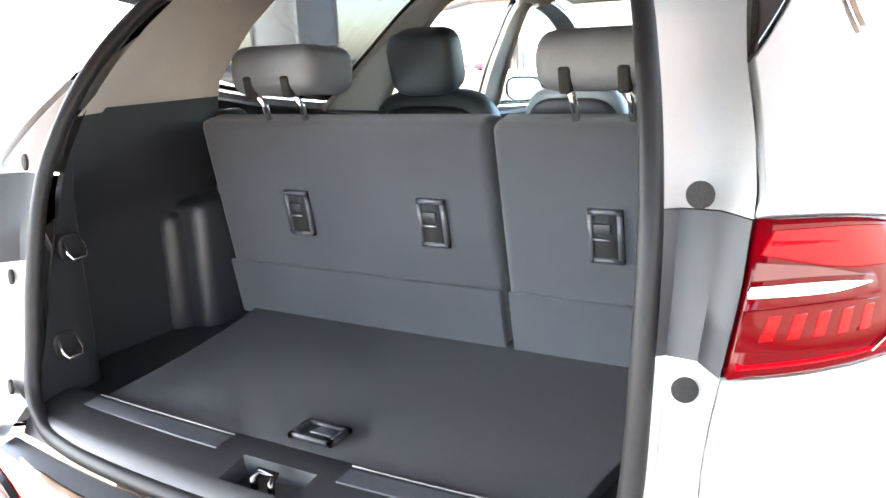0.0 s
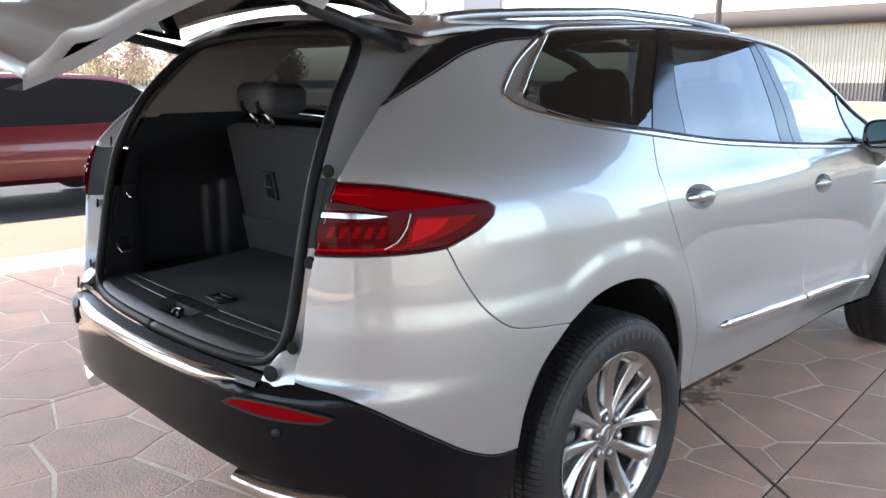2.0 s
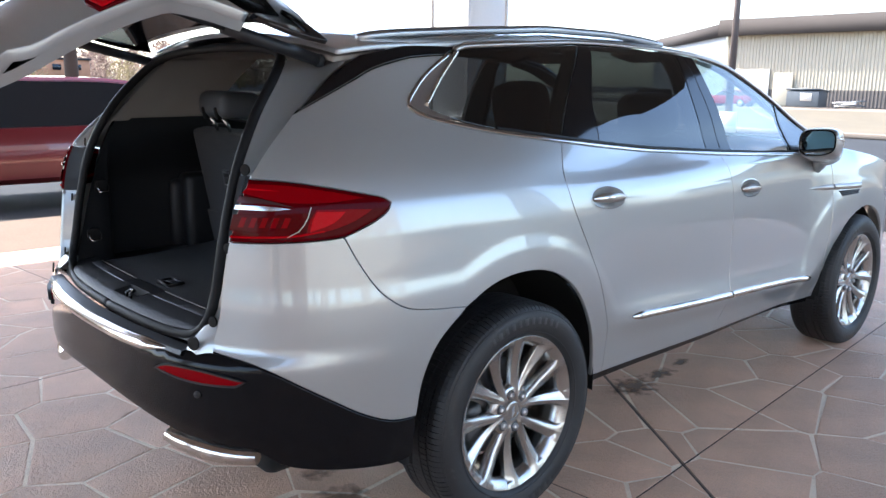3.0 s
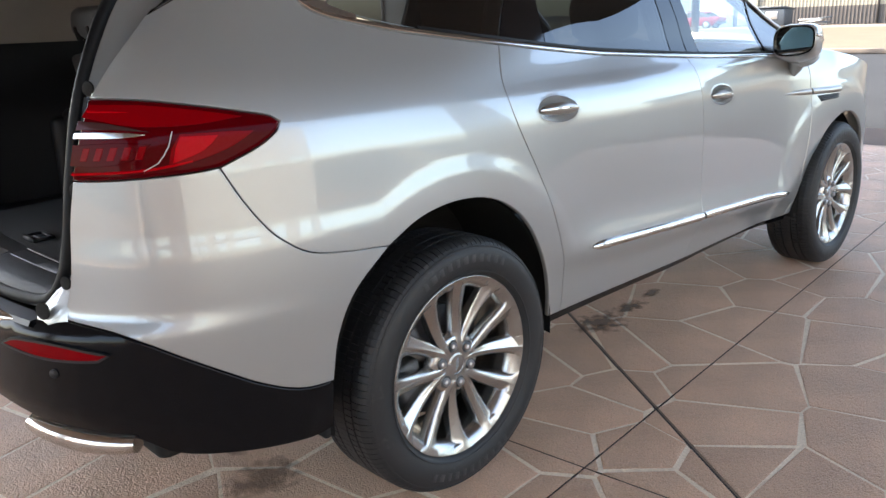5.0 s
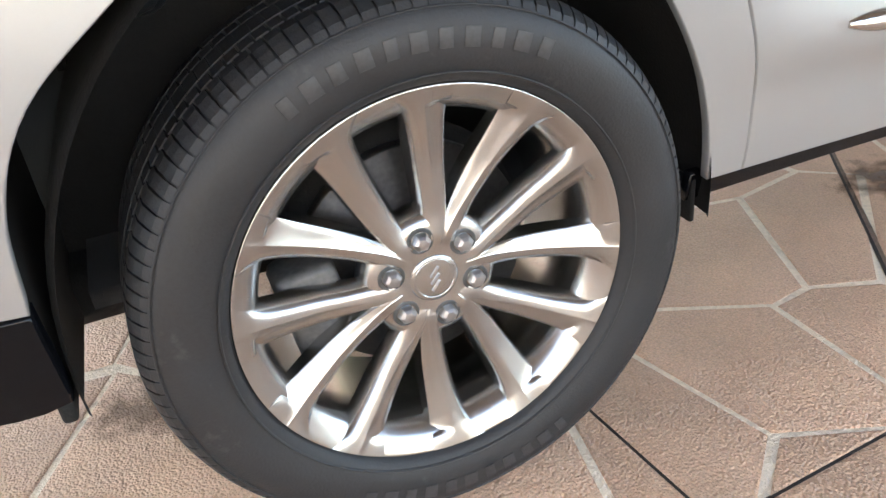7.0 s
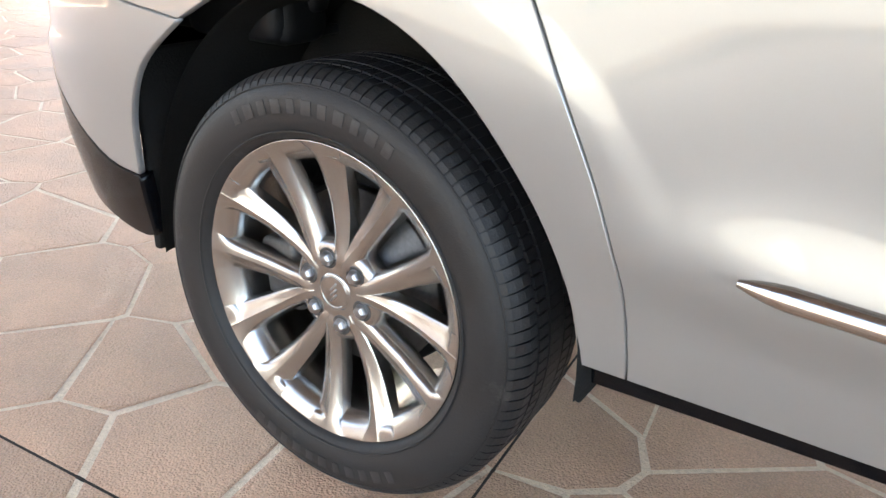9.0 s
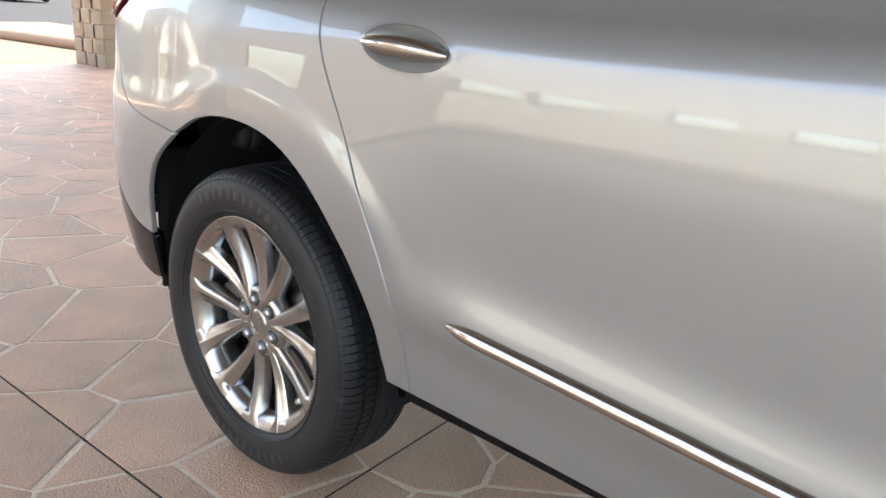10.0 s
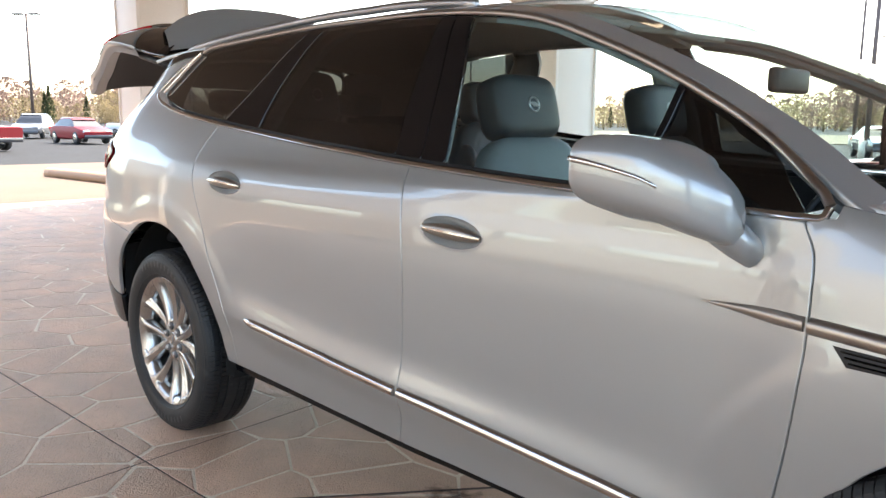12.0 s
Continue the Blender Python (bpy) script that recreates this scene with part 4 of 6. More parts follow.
seam3 = [Vector(skin(*q)) - normal_at(skin, *q) * .014 for q in seam]
up = [p for p in SEAL_LINE[3:11]]
seal_x, seal_y = [(p[2], p[0]) for p in up], [(p[2], p[1]) for p in up]
inner_pts = [Vector((curve(seal_x, q.z), curve(seal_y, q.z), min(max(q.z, .80), 1.64))) for q in seam3]
for m in SIDES:
    step1 = [q + (p - q) * .35 + Vector((.035, 0, 0)) for q, p in zip(seam3, inner_pts)]
    step2 = [q + (p - q) * .75 + Vector((.030, 0, 0)) for q, p in zip(seam3, inner_pts)]
    lo = max(i for i, q in enumerate(seam3) if q.z < 1.105)
    hi = min(i for i, q in enumerate(seam3) if q.z > 1.250)
    for a, b, mt, lab in ((0, lo, PAINT, "silver jamb beside the tailgate opening"), (lo, hi, TRIM, "dark plastic filler behind the lamp"), (hi, len(seam3) - 1, PAINT, "silver jamb beside the tailgate opening")):
        lift = Vector((-.008, 0, 0)) if mt is TRIM else Vector((0, 0, 0))
        loft("body_jamb", [[p + lift for p in line[a:b + 1]] for line in (seam3, step1, step2, inner_pts)], mt, car, lab, mirror=m)
    sg = -1 if m else 1
    for at, r in (((-.935, -.668, 1.077), .016), ((-.985, -.652, .861), .016), ((-.868, -.664, 1.300), .017), ((-1.040, -.634, .803), .021)):
        a = Vector((at[0] - .012, sg * at[1], at[2]))
        cap = part("jamb_plug", cylinder(r, .006, look(a, a + Vector((-1, -.35 * sg, .1))), 20, bevel=.001), LINER, car, "round plug in the jamb")
    foot = [[(x, sg * y, z) for x, z in rowz] for y, rowz in ((-.598, ((-1.062, .758), (-1.056, .782), (-1.035, .806), (-1.000, .835))),
                                                             (-.645, ((-1.052, .760), (-1.046, .788), (-1.022, .822), (-.990, .860))), (-.690, ((-1.022, .762), (-1.018, .792), (-1.005, .826), (-.975, .860))))]
    loft("jamb_foot", foot, PAINT, car, "silver corner of the jamb above the bumper")
    # strut from body to gate
    b0, b1 = Vector((-.575, sg * -.60, 1.618)), HINGE @ ((Vector(skin(-1.06, 1.27)) - normal_at(skin, -1.06, 1.27) * .055) * Vector((1, sg, 1)))
    st = part("gate_strut", tube([b0, b0 + (b1 - b0) * .62], .019, 14), TRIM, car, "black powered tailgate strut")
    part("strut_rod", tube([b0 + (b1 - b0) * .60, b1], .012, 12), TRIM, st)
    for end in (b0, b1):
        part("strut_joint", pillow((.042, .042, .042), Matrix.Translation(end), 2.2, 14, 10), TRIM, st)
# bumper step and sill
ys = np.array(sorted([*np.linspace(-.60, .60, 31), -.098, -.092, .052, .058]))
dent = lambda y: .032 if -.095 < y < .055 else 0.0
arc = lambda x0, b, y: x0 + b * (y / .6) ** 2
loft("bumper_step", [[(arc(-1.135, .055, y), y, .764) for y in ys], [(arc(-1.128, .055, y), y, .776) for y in ys], [(arc(-1.085, .05, y), y, .780) for y in ys], [(arc(-1.075, .05, y), y, .772) for y in ys]], BEZEL, car, "dark step on top of the bumper")
sill_plate = loft("sill_trim", [[(arc(-1.062, .045, y), y, .780) for y in ys], [(arc(-1.052, .045, y), y, .803) for y in ys], [(arc(-1.03, .04, y), y, .816) for y in ys], [(arc(-1.022, .04, y), y, .818) for y in ys], [(arc(-1.017, .04, y), y, .819 - dent(y)) for y in ys], [(arc(-.962, .03, y), y, .829 - dent(y)) for y in ys], [(arc(-.957, .03, y), y, .829) for y in ys],
                               [(arc(-.925, .02, y), y, .832) for y in ys], [(arc(-.90, .01, y), y, .828) for y in ys]], TRIM, car, "dark plastic load sill")
for a, b in ((.12, .50), (-.14, -.50)):
    yy = np.linspace(a, b, 14)
    loft("sill_panel", [[(arc(x0, k0, y), y, z0) for y in yy] for x0, k0, z0 in ((-.966, .031, .8295), (-.964, .031, .8315), (-.927, .021, .8345), (-.925, .021, .8325))], BEZEL, sill_plate, "ribbed scuff panel")
    rib = [Vector((arc(-.918, .02, y), y, .835)) for y in np.linspace(a, b, 12)]
    part("sill_line", tube(rib, .0022, 6), STEEL, sill_plate, "thin bright line on the sill")
stk = part("striker", tube([(-1.0, .000, .78), (-1.0, .000, .820), (-.985, .000, .828), (-.985, -.036, .828), (-1.0, -.036, .820), (-1.0, -.036, .78)], .006, 8), BLACK_GLOSS, sill_plate, "steel latch striker")

# ---- exhaust ----
for m in SIDES:
    tip = spline([(-.985, .468), (-1.1, .464), (-1.22, .468), (-1.315, .474)])
    strip("exhaust_tip", tip, half_round(.062, .030, -.03), BRIGHT, car, skin, "flat chrome exhaust tip", mirror=m, taper=lambda t: .35 + .65 * math.sin(math.pi * (.12 + .80 * t)) ** .5)
part("rear_valance", box((.30, 1.3, .10), (-.84, 0, .56), .03), LINER, car, "black valance under the bumper")


# ---- wheels ----
AXLE = Matrix.Rotation(radians(90), 4, "X")  # turned about the local z, which faces outwards


def make_wheel():
    prof = [(.262, .05), (.278, .085), (.2868, .104), (.291, .113), (.302, .1215), (.325, .129), (.350, .131), (.372, .126), (.388, .113), (.396, .097),
            (.397, .086), (.397, -.086), (.396, -.097), (.388, -.113), (.35, -.131), (.30, -.121), (.262, -.09)]
    w = part("wheel", lathe(prof, 96, AXLE), RUBBER, None, "black road tyre on a polished twelve-spoke rim")
    # ribs and shoulder blocks
    verts, faces = [], []
    count = 120

    def block(a0, a1, sect):
        base = len(verts)
        for a in (a0, a1):
            for r, h in sect:
                verts.append(AXLE @ Vector((r * math.cos(a), r * math.sin(a), h)))
        n = len(sect)
        for i in range(n):
            j = (i + 1) % n
            faces.append((base + i, base + j, base + n + j, base + n + i))
        faces.append(tuple(base + i for i in range(n))[::-1])
        faces.append(tuple(base + n + i for i in range(n)))

    for k in range(count):
        a = 2 * math.pi * k / count
        wdt = 2 * math.pi / count
        for sg in (1, -1):
            block(a, a + wdt * .84, [(.388, sg * .066), (.4055, sg * .066), (.4045, sg * .088), (.399, sg * .101), (.391, sg * .1130), (.378, sg * .1215), (.370, sg * .11)])
            block(a + wdt * .4, a + wdt * 1.22, [(.390, sg * .030), (.4062, sg * .030), (.4057, sg * .059), (.390, sg * .059)])
        block(a + wdt * .1, a + wdt * 1.05, [(.390, -.024), (.4065, -.024), (.4065, .024), (.390, .024)])
    from_lists("tread", verts, faces, RUBBER, w, smooth=False)
    for r, hh in ((.381, .1205), (.303, .1235)):
        part("sidewall_ring", lathe([(r - .002, hh - .003), (r - .001, hh + .0015), (r + .001, hh + .0012), (r + .002, hh - .004)], 96, AXLE), RUBBER, w)
    # raised marks stand in for the maker's lettering
    for start in (62, 242):
        for k in range(11):
            a = radians(start + 5.6 * k)
            m = AXLE @ Matrix.Rotation(a, 4, "Z") @ Matrix.Translation((.346, 0, .1312)) @ Matrix.Rotation(radians(2), 4, "Y")
            part("tyre_mark", box((.024, (.018, .022, .016, .020)[k % 4], .0008), bevel=.0003, m=m), RUBBER_MARK, w)
    lip = [(.236, -.09), (.240, .02), (.243, .062), (.247, .078), (.254, .090), (.264, .099), (.275, .1055), (.2825, .1095), (.2855, .1105), (.2875, .1085), (.2875, .09)]
    rim = part("rim", lathe(lip, 120, AXLE), ALLOY, w, "polished twelve-spoke alloy rim")
    # six V-shaped pairs of spokes: a crest runs from the rim to the root of the V, with a broad facet falling into it
    rows = [.050, .060, .068, .078, .09, .10, .115, .13, .15, .17, .19, .21, .225, .238, .248, .255, .260, .2635, .267, .272, .278, .2845]
    for k in range(12):
        axis, sd = radians(12 + 60 * (k // 2)), 1 if k % 2 else -1
        verts, faces = [], []
        for r in rows:
            h = curve([(.050, .0775), (.066, .0805), (.10, .0775), (.16, .0805), (.22, .0925), (.25, .1005), (.264, .1050), (.275, .1085), (.2845, .1114)], r)
            wa = curve([(.050, .016), (.066, .0185), (.09, .0180), (.13, .0160), (.19, .0165), (.235, .0195), (.255, .0230), (.267, .029), (.278, .036), (.2845, .043)], r)
            wb = curve([(.066, .004), (.085, .0080), (.10, .0115), (.13, .0165), (.19, .0225), (.235, .0280), (.26, .0330), (.2845, .041)], r)
            db = curve([(.066, .0010), (.10, .0030), (.15, .0060), (.21, .0095), (.255, .0120), (.260, .0110), (.2645, .0030), (.272, .0012), (.2845, .0006)], r)
            deep = curve([(.066, .020), (.10, .030), (.20, .034), (.25, .030), (.262, .022), (.275, .008), (.2845, .003)], r)
            da = curve([(.066, .002), (.13, .0040), (.22, .0042), (.262, .0028), (.2845, .0006)], r)
            crest = math.asin((.0035 + .372 * (r - .072)) / r) if r > .072 else .045
            sect = [(-wa - .0095 * min(1, deep / .03), -deep), (-wa - .0050, -da - .009 * min(1, deep / .03)), (-wa - .001, -da - .0025 * min(1, deep / .03)), (-wa * .72, -da * .55), (-wa * .38, -da * .16), (-.0022, -.0003), (0, 0), (.0012, -.0006),
                    (wb * .33, -db * .42), (wb * .66, -db * .76), (wb * .96, -db), (wb + .0022, -db - .0025 * min(1, deep / .03)), (wb + .0035 + .003 * min(1, deep / .03), -max(deep, db + .003))]
            for x, z in sect:
                a = axis + sd * (crest - x / r)
                verts.append(AXLE @ Vector((r * math.cos(a), r * math.sin(a), h + z)))
        n = 13
        for i in range(len(rows) - 1):
            for j in range(n):
                faces.append((i * n + j, i * n + (j + 1) % n, (i + 1) * n + (j + 1) % n, (i + 1) * n + j))
        from_lists("spoke", verts, faces, ALLOY, w, sharp=28)
    part("hub_plate", lathe([(.0, .0770), (.038, .0770), (.046, .0776), (.072, .0776), (.084, .0764), (.094, .0722), (.102, .0610), (.106, .04)], 60, AXLE), ALLOY, w)
    cap = part("hub_cap", lathe([(0, .0805), (.024, .0805), (.031, .0798), (.0355, .0785), (.038, .075), (.039, .068)], 40, AXLE), ALLOY, w, "round hub cap with a plain badge")
    part("cap_ring", lathe([(.0285, .080), (.0293, .0812), (.0308, .0812), (.0318, .079)], 40, AXLE), ALLOY, w)
    for k in (-1, 0, 1):
        part("cap_bar", box((.020, .0045, .003), bevel=.001, m=AXLE @ Matrix.Translation((0, 0.011 * k, .0808)) @ Matrix.Rotation(radians(50), 4, "Z")), GALV, w)
    for k in range(6):
        a = radians(-18 + 60 * k)
        m = AXLE @ Matrix.Translation((.065 * math.cos(a), .065 * math.sin(a), 0))
        nut = part("wheel_nut", lathe([(0, .0915), (.0075, .0908), (.0120, .0875), (.0140, .083), (.0140, .070)], 6, m), GALV, w, "bare metal wheel nut", smooth=False)
        # dark ring paints the shade of the pocket that the nut sits in
        part("nut_pocket_shade", lathe([(.0140, .0782), (.0172, .0783), (.0186, .0794), (.0200, .0775)], 24, m), CALIPER, w)
    part("brake_disc", lathe([(.06, .030), (.082, .030), (.085, .006), (.175, .006), (.177, .0), (.175, -.02), (.08, -.02)], 60, AXLE), STEEL, w, "bare steel brake disc")
    part("caliper", box((.09, .15, .075), bevel=.014, m=AXLE @ Matrix.Rotation(radians(188), 4, "Z") @ Matrix.Translation((.165, 0, .012))), CALIPER, w, "cast brake caliper")
    part("backing_plate", lathe([(.03, -.03), (.19, -.03), (.195, -.05)], 40, AXLE), LINER, w)
    v = AXLE @ Vector((.245 * math.cos(radians(148)), .245 * math.sin(radians(148)), .06))
    part("valve", tube([v, v + Vector((.012, -.022, -.006))], .004, 8), TRIM, w)
    return w


wheel = make_wheel()
wheel.parent = car
wheel.matrix_basis = Matrix.Translation((0, -.865, .395))
for x, y, turn in ((3.07, -.868, 0), (0, .865, 180), (3.07, .865, 180)):
    copy_thing(wheel, Matrix.Translation((x, y, .395)) @ Matrix.Rotation(radians(turn), 4, "Z"))


# ---- cabin ----
def seat_third(y0, y1, label):
    """A folding rear seat seen from behind: carpeted back, tilted headrest on chrome posts."""
    w, mid = y1 - y0, (y0 + y1) / 2
    lean = Matrix.Translation((-.330, mid, .82)) @ Matrix.Rotation(radians(-10.5), 4, "Y")
    back = part("seat_back", box((.085, w, .52), bevel=.022, segments=3, m=lean @ Matrix.Translation((.045, 0, .27))), SEAT_BACK, car, label)
    part("seat_back_flap", box((.012, w - .01, .155), bevel=.004, m=lean @ Matrix.Translation((-.003, 0, .08))), SEAT_BACK, back)
    part("seat_cushion", box((.09, w - .03, .44), bevel=.03, segments=3, m=lean @ Matrix.Translation((.115, 0, .29))), DARK_LEATHER, back)
    tilt = lean @ Matrix.Translation((.03, 0, .53))
    for yy in ((0,) if w < .5 else (.125,)):
        part("headrest", box((.19, .245, .112), bevel=.04, segments=4, m=tilt @ Matrix.Translation((.045, yy, .100)) @ Matrix.Rotation(radians(14), 4, "Y")), REST_LEATHER, back, "grey leather headrest tipped forward")
        for dy in (-.055, .055):
            part("headrest_post", tube([tilt @ Vector((-.005, yy + dy, -.01)), tilt @ Vector((-.012, yy + dy, .03)), tilt @ Vector((-.03, yy + dy, .065))], .008, 10), CHROME, back)
            part("post_guide", box((.022, .024, .05), bevel=.006, m=tilt @ Matrix.Translation((-.046, yy + dy, .085))), LINER, back)
    spots = [-.25, .125] if w > .5 else [.0]
    for yy in spots:
        m = lean @ Matrix.Translation((-.004, yy, .305))
        part("release_bezel", lathe_frame(m, .070, .112, .010), BEZEL, back, "dark plastic release bezel")
        part("release_pocket", box((.004, .054, .094), m=m @ Matrix.Translation((.001, 0, 0))), LINER, back)
        for dz in (.016,):
            part("release_latch", box((.008, .036, .022), bevel=.003, m=m @ Matrix.Translation((-.002, .006, dz))), TRIM, back)
        part("latch_bar", box((.004, .036, .0025), m=m @ Matrix.Translation((-.008, .006, -.004))), GALV, back)
    return back


def lathe_frame(m, w, h, t):
    """A rectangular rim facing backwards."""
    bm = merge(box((.012, w, t), (0, 0, h / 2 - t / 2)), box((.012, w, t), (0, 0, -h / 2 + t / 2)), box((.012, t, h), (0, w / 2 - t / 2, 0)), box((.012, t, h), (0, -w / 2 + t / 2, 0)))
    bmesh.ops.transform(bm, matrix=m, verts=bm.verts)
    return bm


seat_third(-.145, .655, "grey carpeted wide folding rear seat back")
seat_third(-.615, -.155, "grey carpeted narrow folding rear seat back")


def bucket_seat(x, y, name, dark, up=0.0, rest=.315):
    lean = Matrix.Translation((x, y, .66 + up)) @ Matrix.Rotation(radians(-14), 4, "Y")
    mt = DARK_LEATHER if dark else LEATHER
    s = part(name, pillow((.14, .50, .68), lean @ Matrix.Translation((.0, 0, .34)), 4), mt, car, "grey leather bucket seat with a headrest")
    part("seat_shell", pillow((.10, .46, .60), lean @ Matrix.Translation((-.045, 0, .34)), 4), TRIM, s)
    for dy in (-.21, .21):
        part("bolster", pillow((.17, .09, .52), lean @ Matrix.Translation((.03, dy, .30)), 3), DARK_LEATHER, s)
    part("headrest", pillow((.135, rest, .215), lean @ Matrix.Translation((-.005, 0, .775)), 4.2), DARK_LEATHER, s)
    badge_m = lean @ Matrix.Translation((.062, 0, .775)) @ Matrix.Rotation(radians(90), 4, "Y")
    part("headrest_badge", lathe([(.020, 0), (.022, .004), (.025, .004), (.027, 0)], 24, badge_m), GALV, s)
    for k in (-1, 0, 1):
        part("badge_stroke", box((.026, .005, .004), m=badge_m @ Matrix.Translation((0, .011 * k, .002)) @ Matrix.Rotation(radians(55), 4, "Z")), GALV, s)
    for dy in (-.06, .06):
        part("headrest_post", tube([lean @ Vector((0, dy, .64)), lean @ Vector((0, dy, .72))], .007, 8), CHROME, s)
    part("seat_base", pillow((.52, .50, .20), Matrix.Translation((x + .27, y, .56)), 4), mt, s)
    return s


for y in (-1, 1):
    bucket_seat(1.735, .42 * y, "front_seat", False)
    bucket_seat(.66, .52 * y, "second_row_seat", True, .045, .25)
part("dashboard", pillow((.55, 1.45, .34), Matrix.Translation((2.62, 0, .98)), 3.5, 36, 16), TRIM, car, "dark dashboard")
part("steering_wheel", lathe([(.165, 0), (.178, .012), (.19, 0), (.178, -.012)], 40, Matrix.Translation((2.20, .43, 1.02)) @ Matrix.Rotation(radians(-65), 4, "Y"), True), TRIM, car, "dark steering wheel")
part("rear_view_mirror", box((.035, .24, .075), (2.25, 0, 1.50), .014), TRIM, car, "black rear-view mirror")
part("console", box((1.1, .26, .34), (1.9, 0, .60), .04), TRIM, car)
part("cabin_floor", box((3.3, 1.55, .03), (1.2, 0, .42)), CARPET, car)

SEAL_X = [(.80, -.985), (.94, -.94), (1.10, -.895), (1.28, -.835), (1.40, -.77)]
# headliner and pillar linings
liner_x = [-.56, -.3, .1, .5, .9, 1.3, 1.60]
sheet("headliner", outline(edge_r(liner_x, .93), [(1.60, -.93 * ye_at(1.6)), (1.58, 0), (1.60, .93 * ye_at(1.6))], edge_l(liner_x, .93), [(-.56, .93 * ye_at(-.56)), (-.57, 0), (-.56, -.93 * ye_at(-.56))]), BEIGE, car, roof_skin,
      "pale woven headliner", off=-.035, h=.07)
part("cabin_lamp", box((.16, .22, .02), (1.35, 0, 1.735), .008), BEIGE, car)
for y in (-.24, .24):
    part("sun_visor", box((.20, .36, .02), bevel=.008, m=Matrix.Translation((1.68, y * 1.35, 1.70)) @ Matrix.Rotation(radians(9), 4, "Y")), BEIGE, car, "pale sun visor")
for m in SIDES:
    sg = 1 if m else -1
    rear_e = [(-.80, .590, 1.385), (-.765, .578, 1.42), (-.72, .560, 1.48), (-.655, .52, 1.56), (-.60, .46, 1.63)]
    fore_e = [(-.30, .70, 1.385), (-.275, .715, 1.43), (-.235, .72, 1.47), (-.15, .70, 1.57), (-.07, .66, 1.655)]
    lines = [[Vector(a) * (1 - t) + Vector(b) * t + Vector((0, .05 * math.sin(math.pi * t), 0)) for a, b in zip(rear_e, fore_e)] for t in np.linspace(0, 1, 9)]
    loft("tail_pillar_lining", [[Vector((p.x, sg * p.y, p.z)) for p in ln] for ln in lines], BEIGE, car, "pale plastic tail pillar lining")
    for nm, c in (("centre_pillar_lining", POST_B), ("rear_pillar_lining", POST_C)):
        sheet(nm, outline(*c), BEIGE, car, skin, off=-.04, depth=.02, gap=-.03, mirror=m)
    sheet("window_ledge", outline([(-.34, 1.36), (.3, 1.28), (1.5, 1.18), (2.6, 1.14)], [(2.6, 1.14), (2.6, 1.19)], [(2.6, 1.19), (1.5, 1.235), (.33, 1.335), (-.34, 1.44)], [(-.34, 1.44), (-.34, 1.36)]), TRIM, car, skin, off=-.045, depth=.02, mirror=m)
    # cargo side
    sg = 1 if m else -1
    wall = []
    for x, y in ((-.975, .605), (-.93, .612), (-.86, .620), (-.815, .627), (-.803, .640), (-.796, .670), (-.790, .722), (-.70, .745), (-.55, .745), (-.30, .745)):
        line = []
        for z in np.linspace(.80, 1.395, 15):
            plain = .605 + .155 * (x + .975) - .10 * max(0, z - 1.30)
            line.append((max(x, curve(SEAL_X, z)), sg * (plain + max(0, y - .605 - .155 * (x + .975)) * ease(1.30, 1.12, z)), z))
        wall.append(line)
    cargo = loft("cargo_wall", wall, TRIM, car, "dark moulded cargo side trim with a deep pocket")
    part("wheel_hump", merge(box((.22, .14, .36), (-.345, sg * .725, .96), .035, 3), box((.26, .10, .33), (-.375, sg * .765, .95), .035, 3)), TRIM, car, "dark moulded hump beside the seat")
    for z in (1.125, .925):
        x0, y0 = -.845 - .045 * (z < 1), sg * .608
        part("cargo_hook", tube([(x0 - .02, y0, z + .014), (x0 - .022, y0 - sg * .016, z - .012), (x0 - .016, y0 - sg * .022, z - .026), (x0 + .016, y0 - sg * .022, z - .026), (x0 + .022, y0 - sg * .016, z - .012), (x0 + .02, y0, z + .014)], .0032, 8), CHROME, car, "bright wire cargo hook")
        part("hook_plate", pillow((.058, .014, .060), Matrix.Translation((x0, y0 + sg * .006, z - .004)), 3, 20, 12), SEAL, car, "dark cup behind the hook")
    part("seat_side", box((.10, .06, .52), bevel=.02, m=Matrix.Translation((-.27, sg * .70, 1.10))), TRIM, car)
floor_pts = outline([(-.905, -.50), (-.918, -.3), (-.925, 0), (-.918, .3), (-.905, .50)], [(-.905, .50), (-.86, .508), (-.717, .522), (-.55, .553), (-.358, .605), (-.30, .63)], [(-.30, .63), (-.30, -.63)],
                    [(-.30, -.63), (-.358, -.605), (-.55, -.553), (-.717, -.522), (-.86, -.508), (-.905, -.50)])
part("cargo_well", box((.66, 1.50, .02), (-.60, 0, .797), .004), TRIM, car, "dark plastic ledge beside the cargo floor")
cargo_floor = sheet("cargo_floor", floor_pts, CARPET, car, lambda x, y: (x, y, .828 + .012 * (x + .92)), "charcoal carpeted cargo floor", depth=.02, h=.08)
latch = part("floor_latch", lathe_frame(Matrix.Translation((-.845, -.015, .833)) @ Matrix.Rotation(radians(90), 4, "Y"), .096, .062, .010), TRIM, car, "recessed floor latch")
part("latch_pocket", box((.046, .080, .004), (-.845, -.015, .832)), LINER, latch)
part("latch_paddle", box((.030, .046, .004), bevel=.0015, m=Matrix.Translation((-.843, -.026, .8365)) @ Matrix.Rotation(radians(8), 4, "Y")), BEZEL, latch, "pale grey finger paddle")


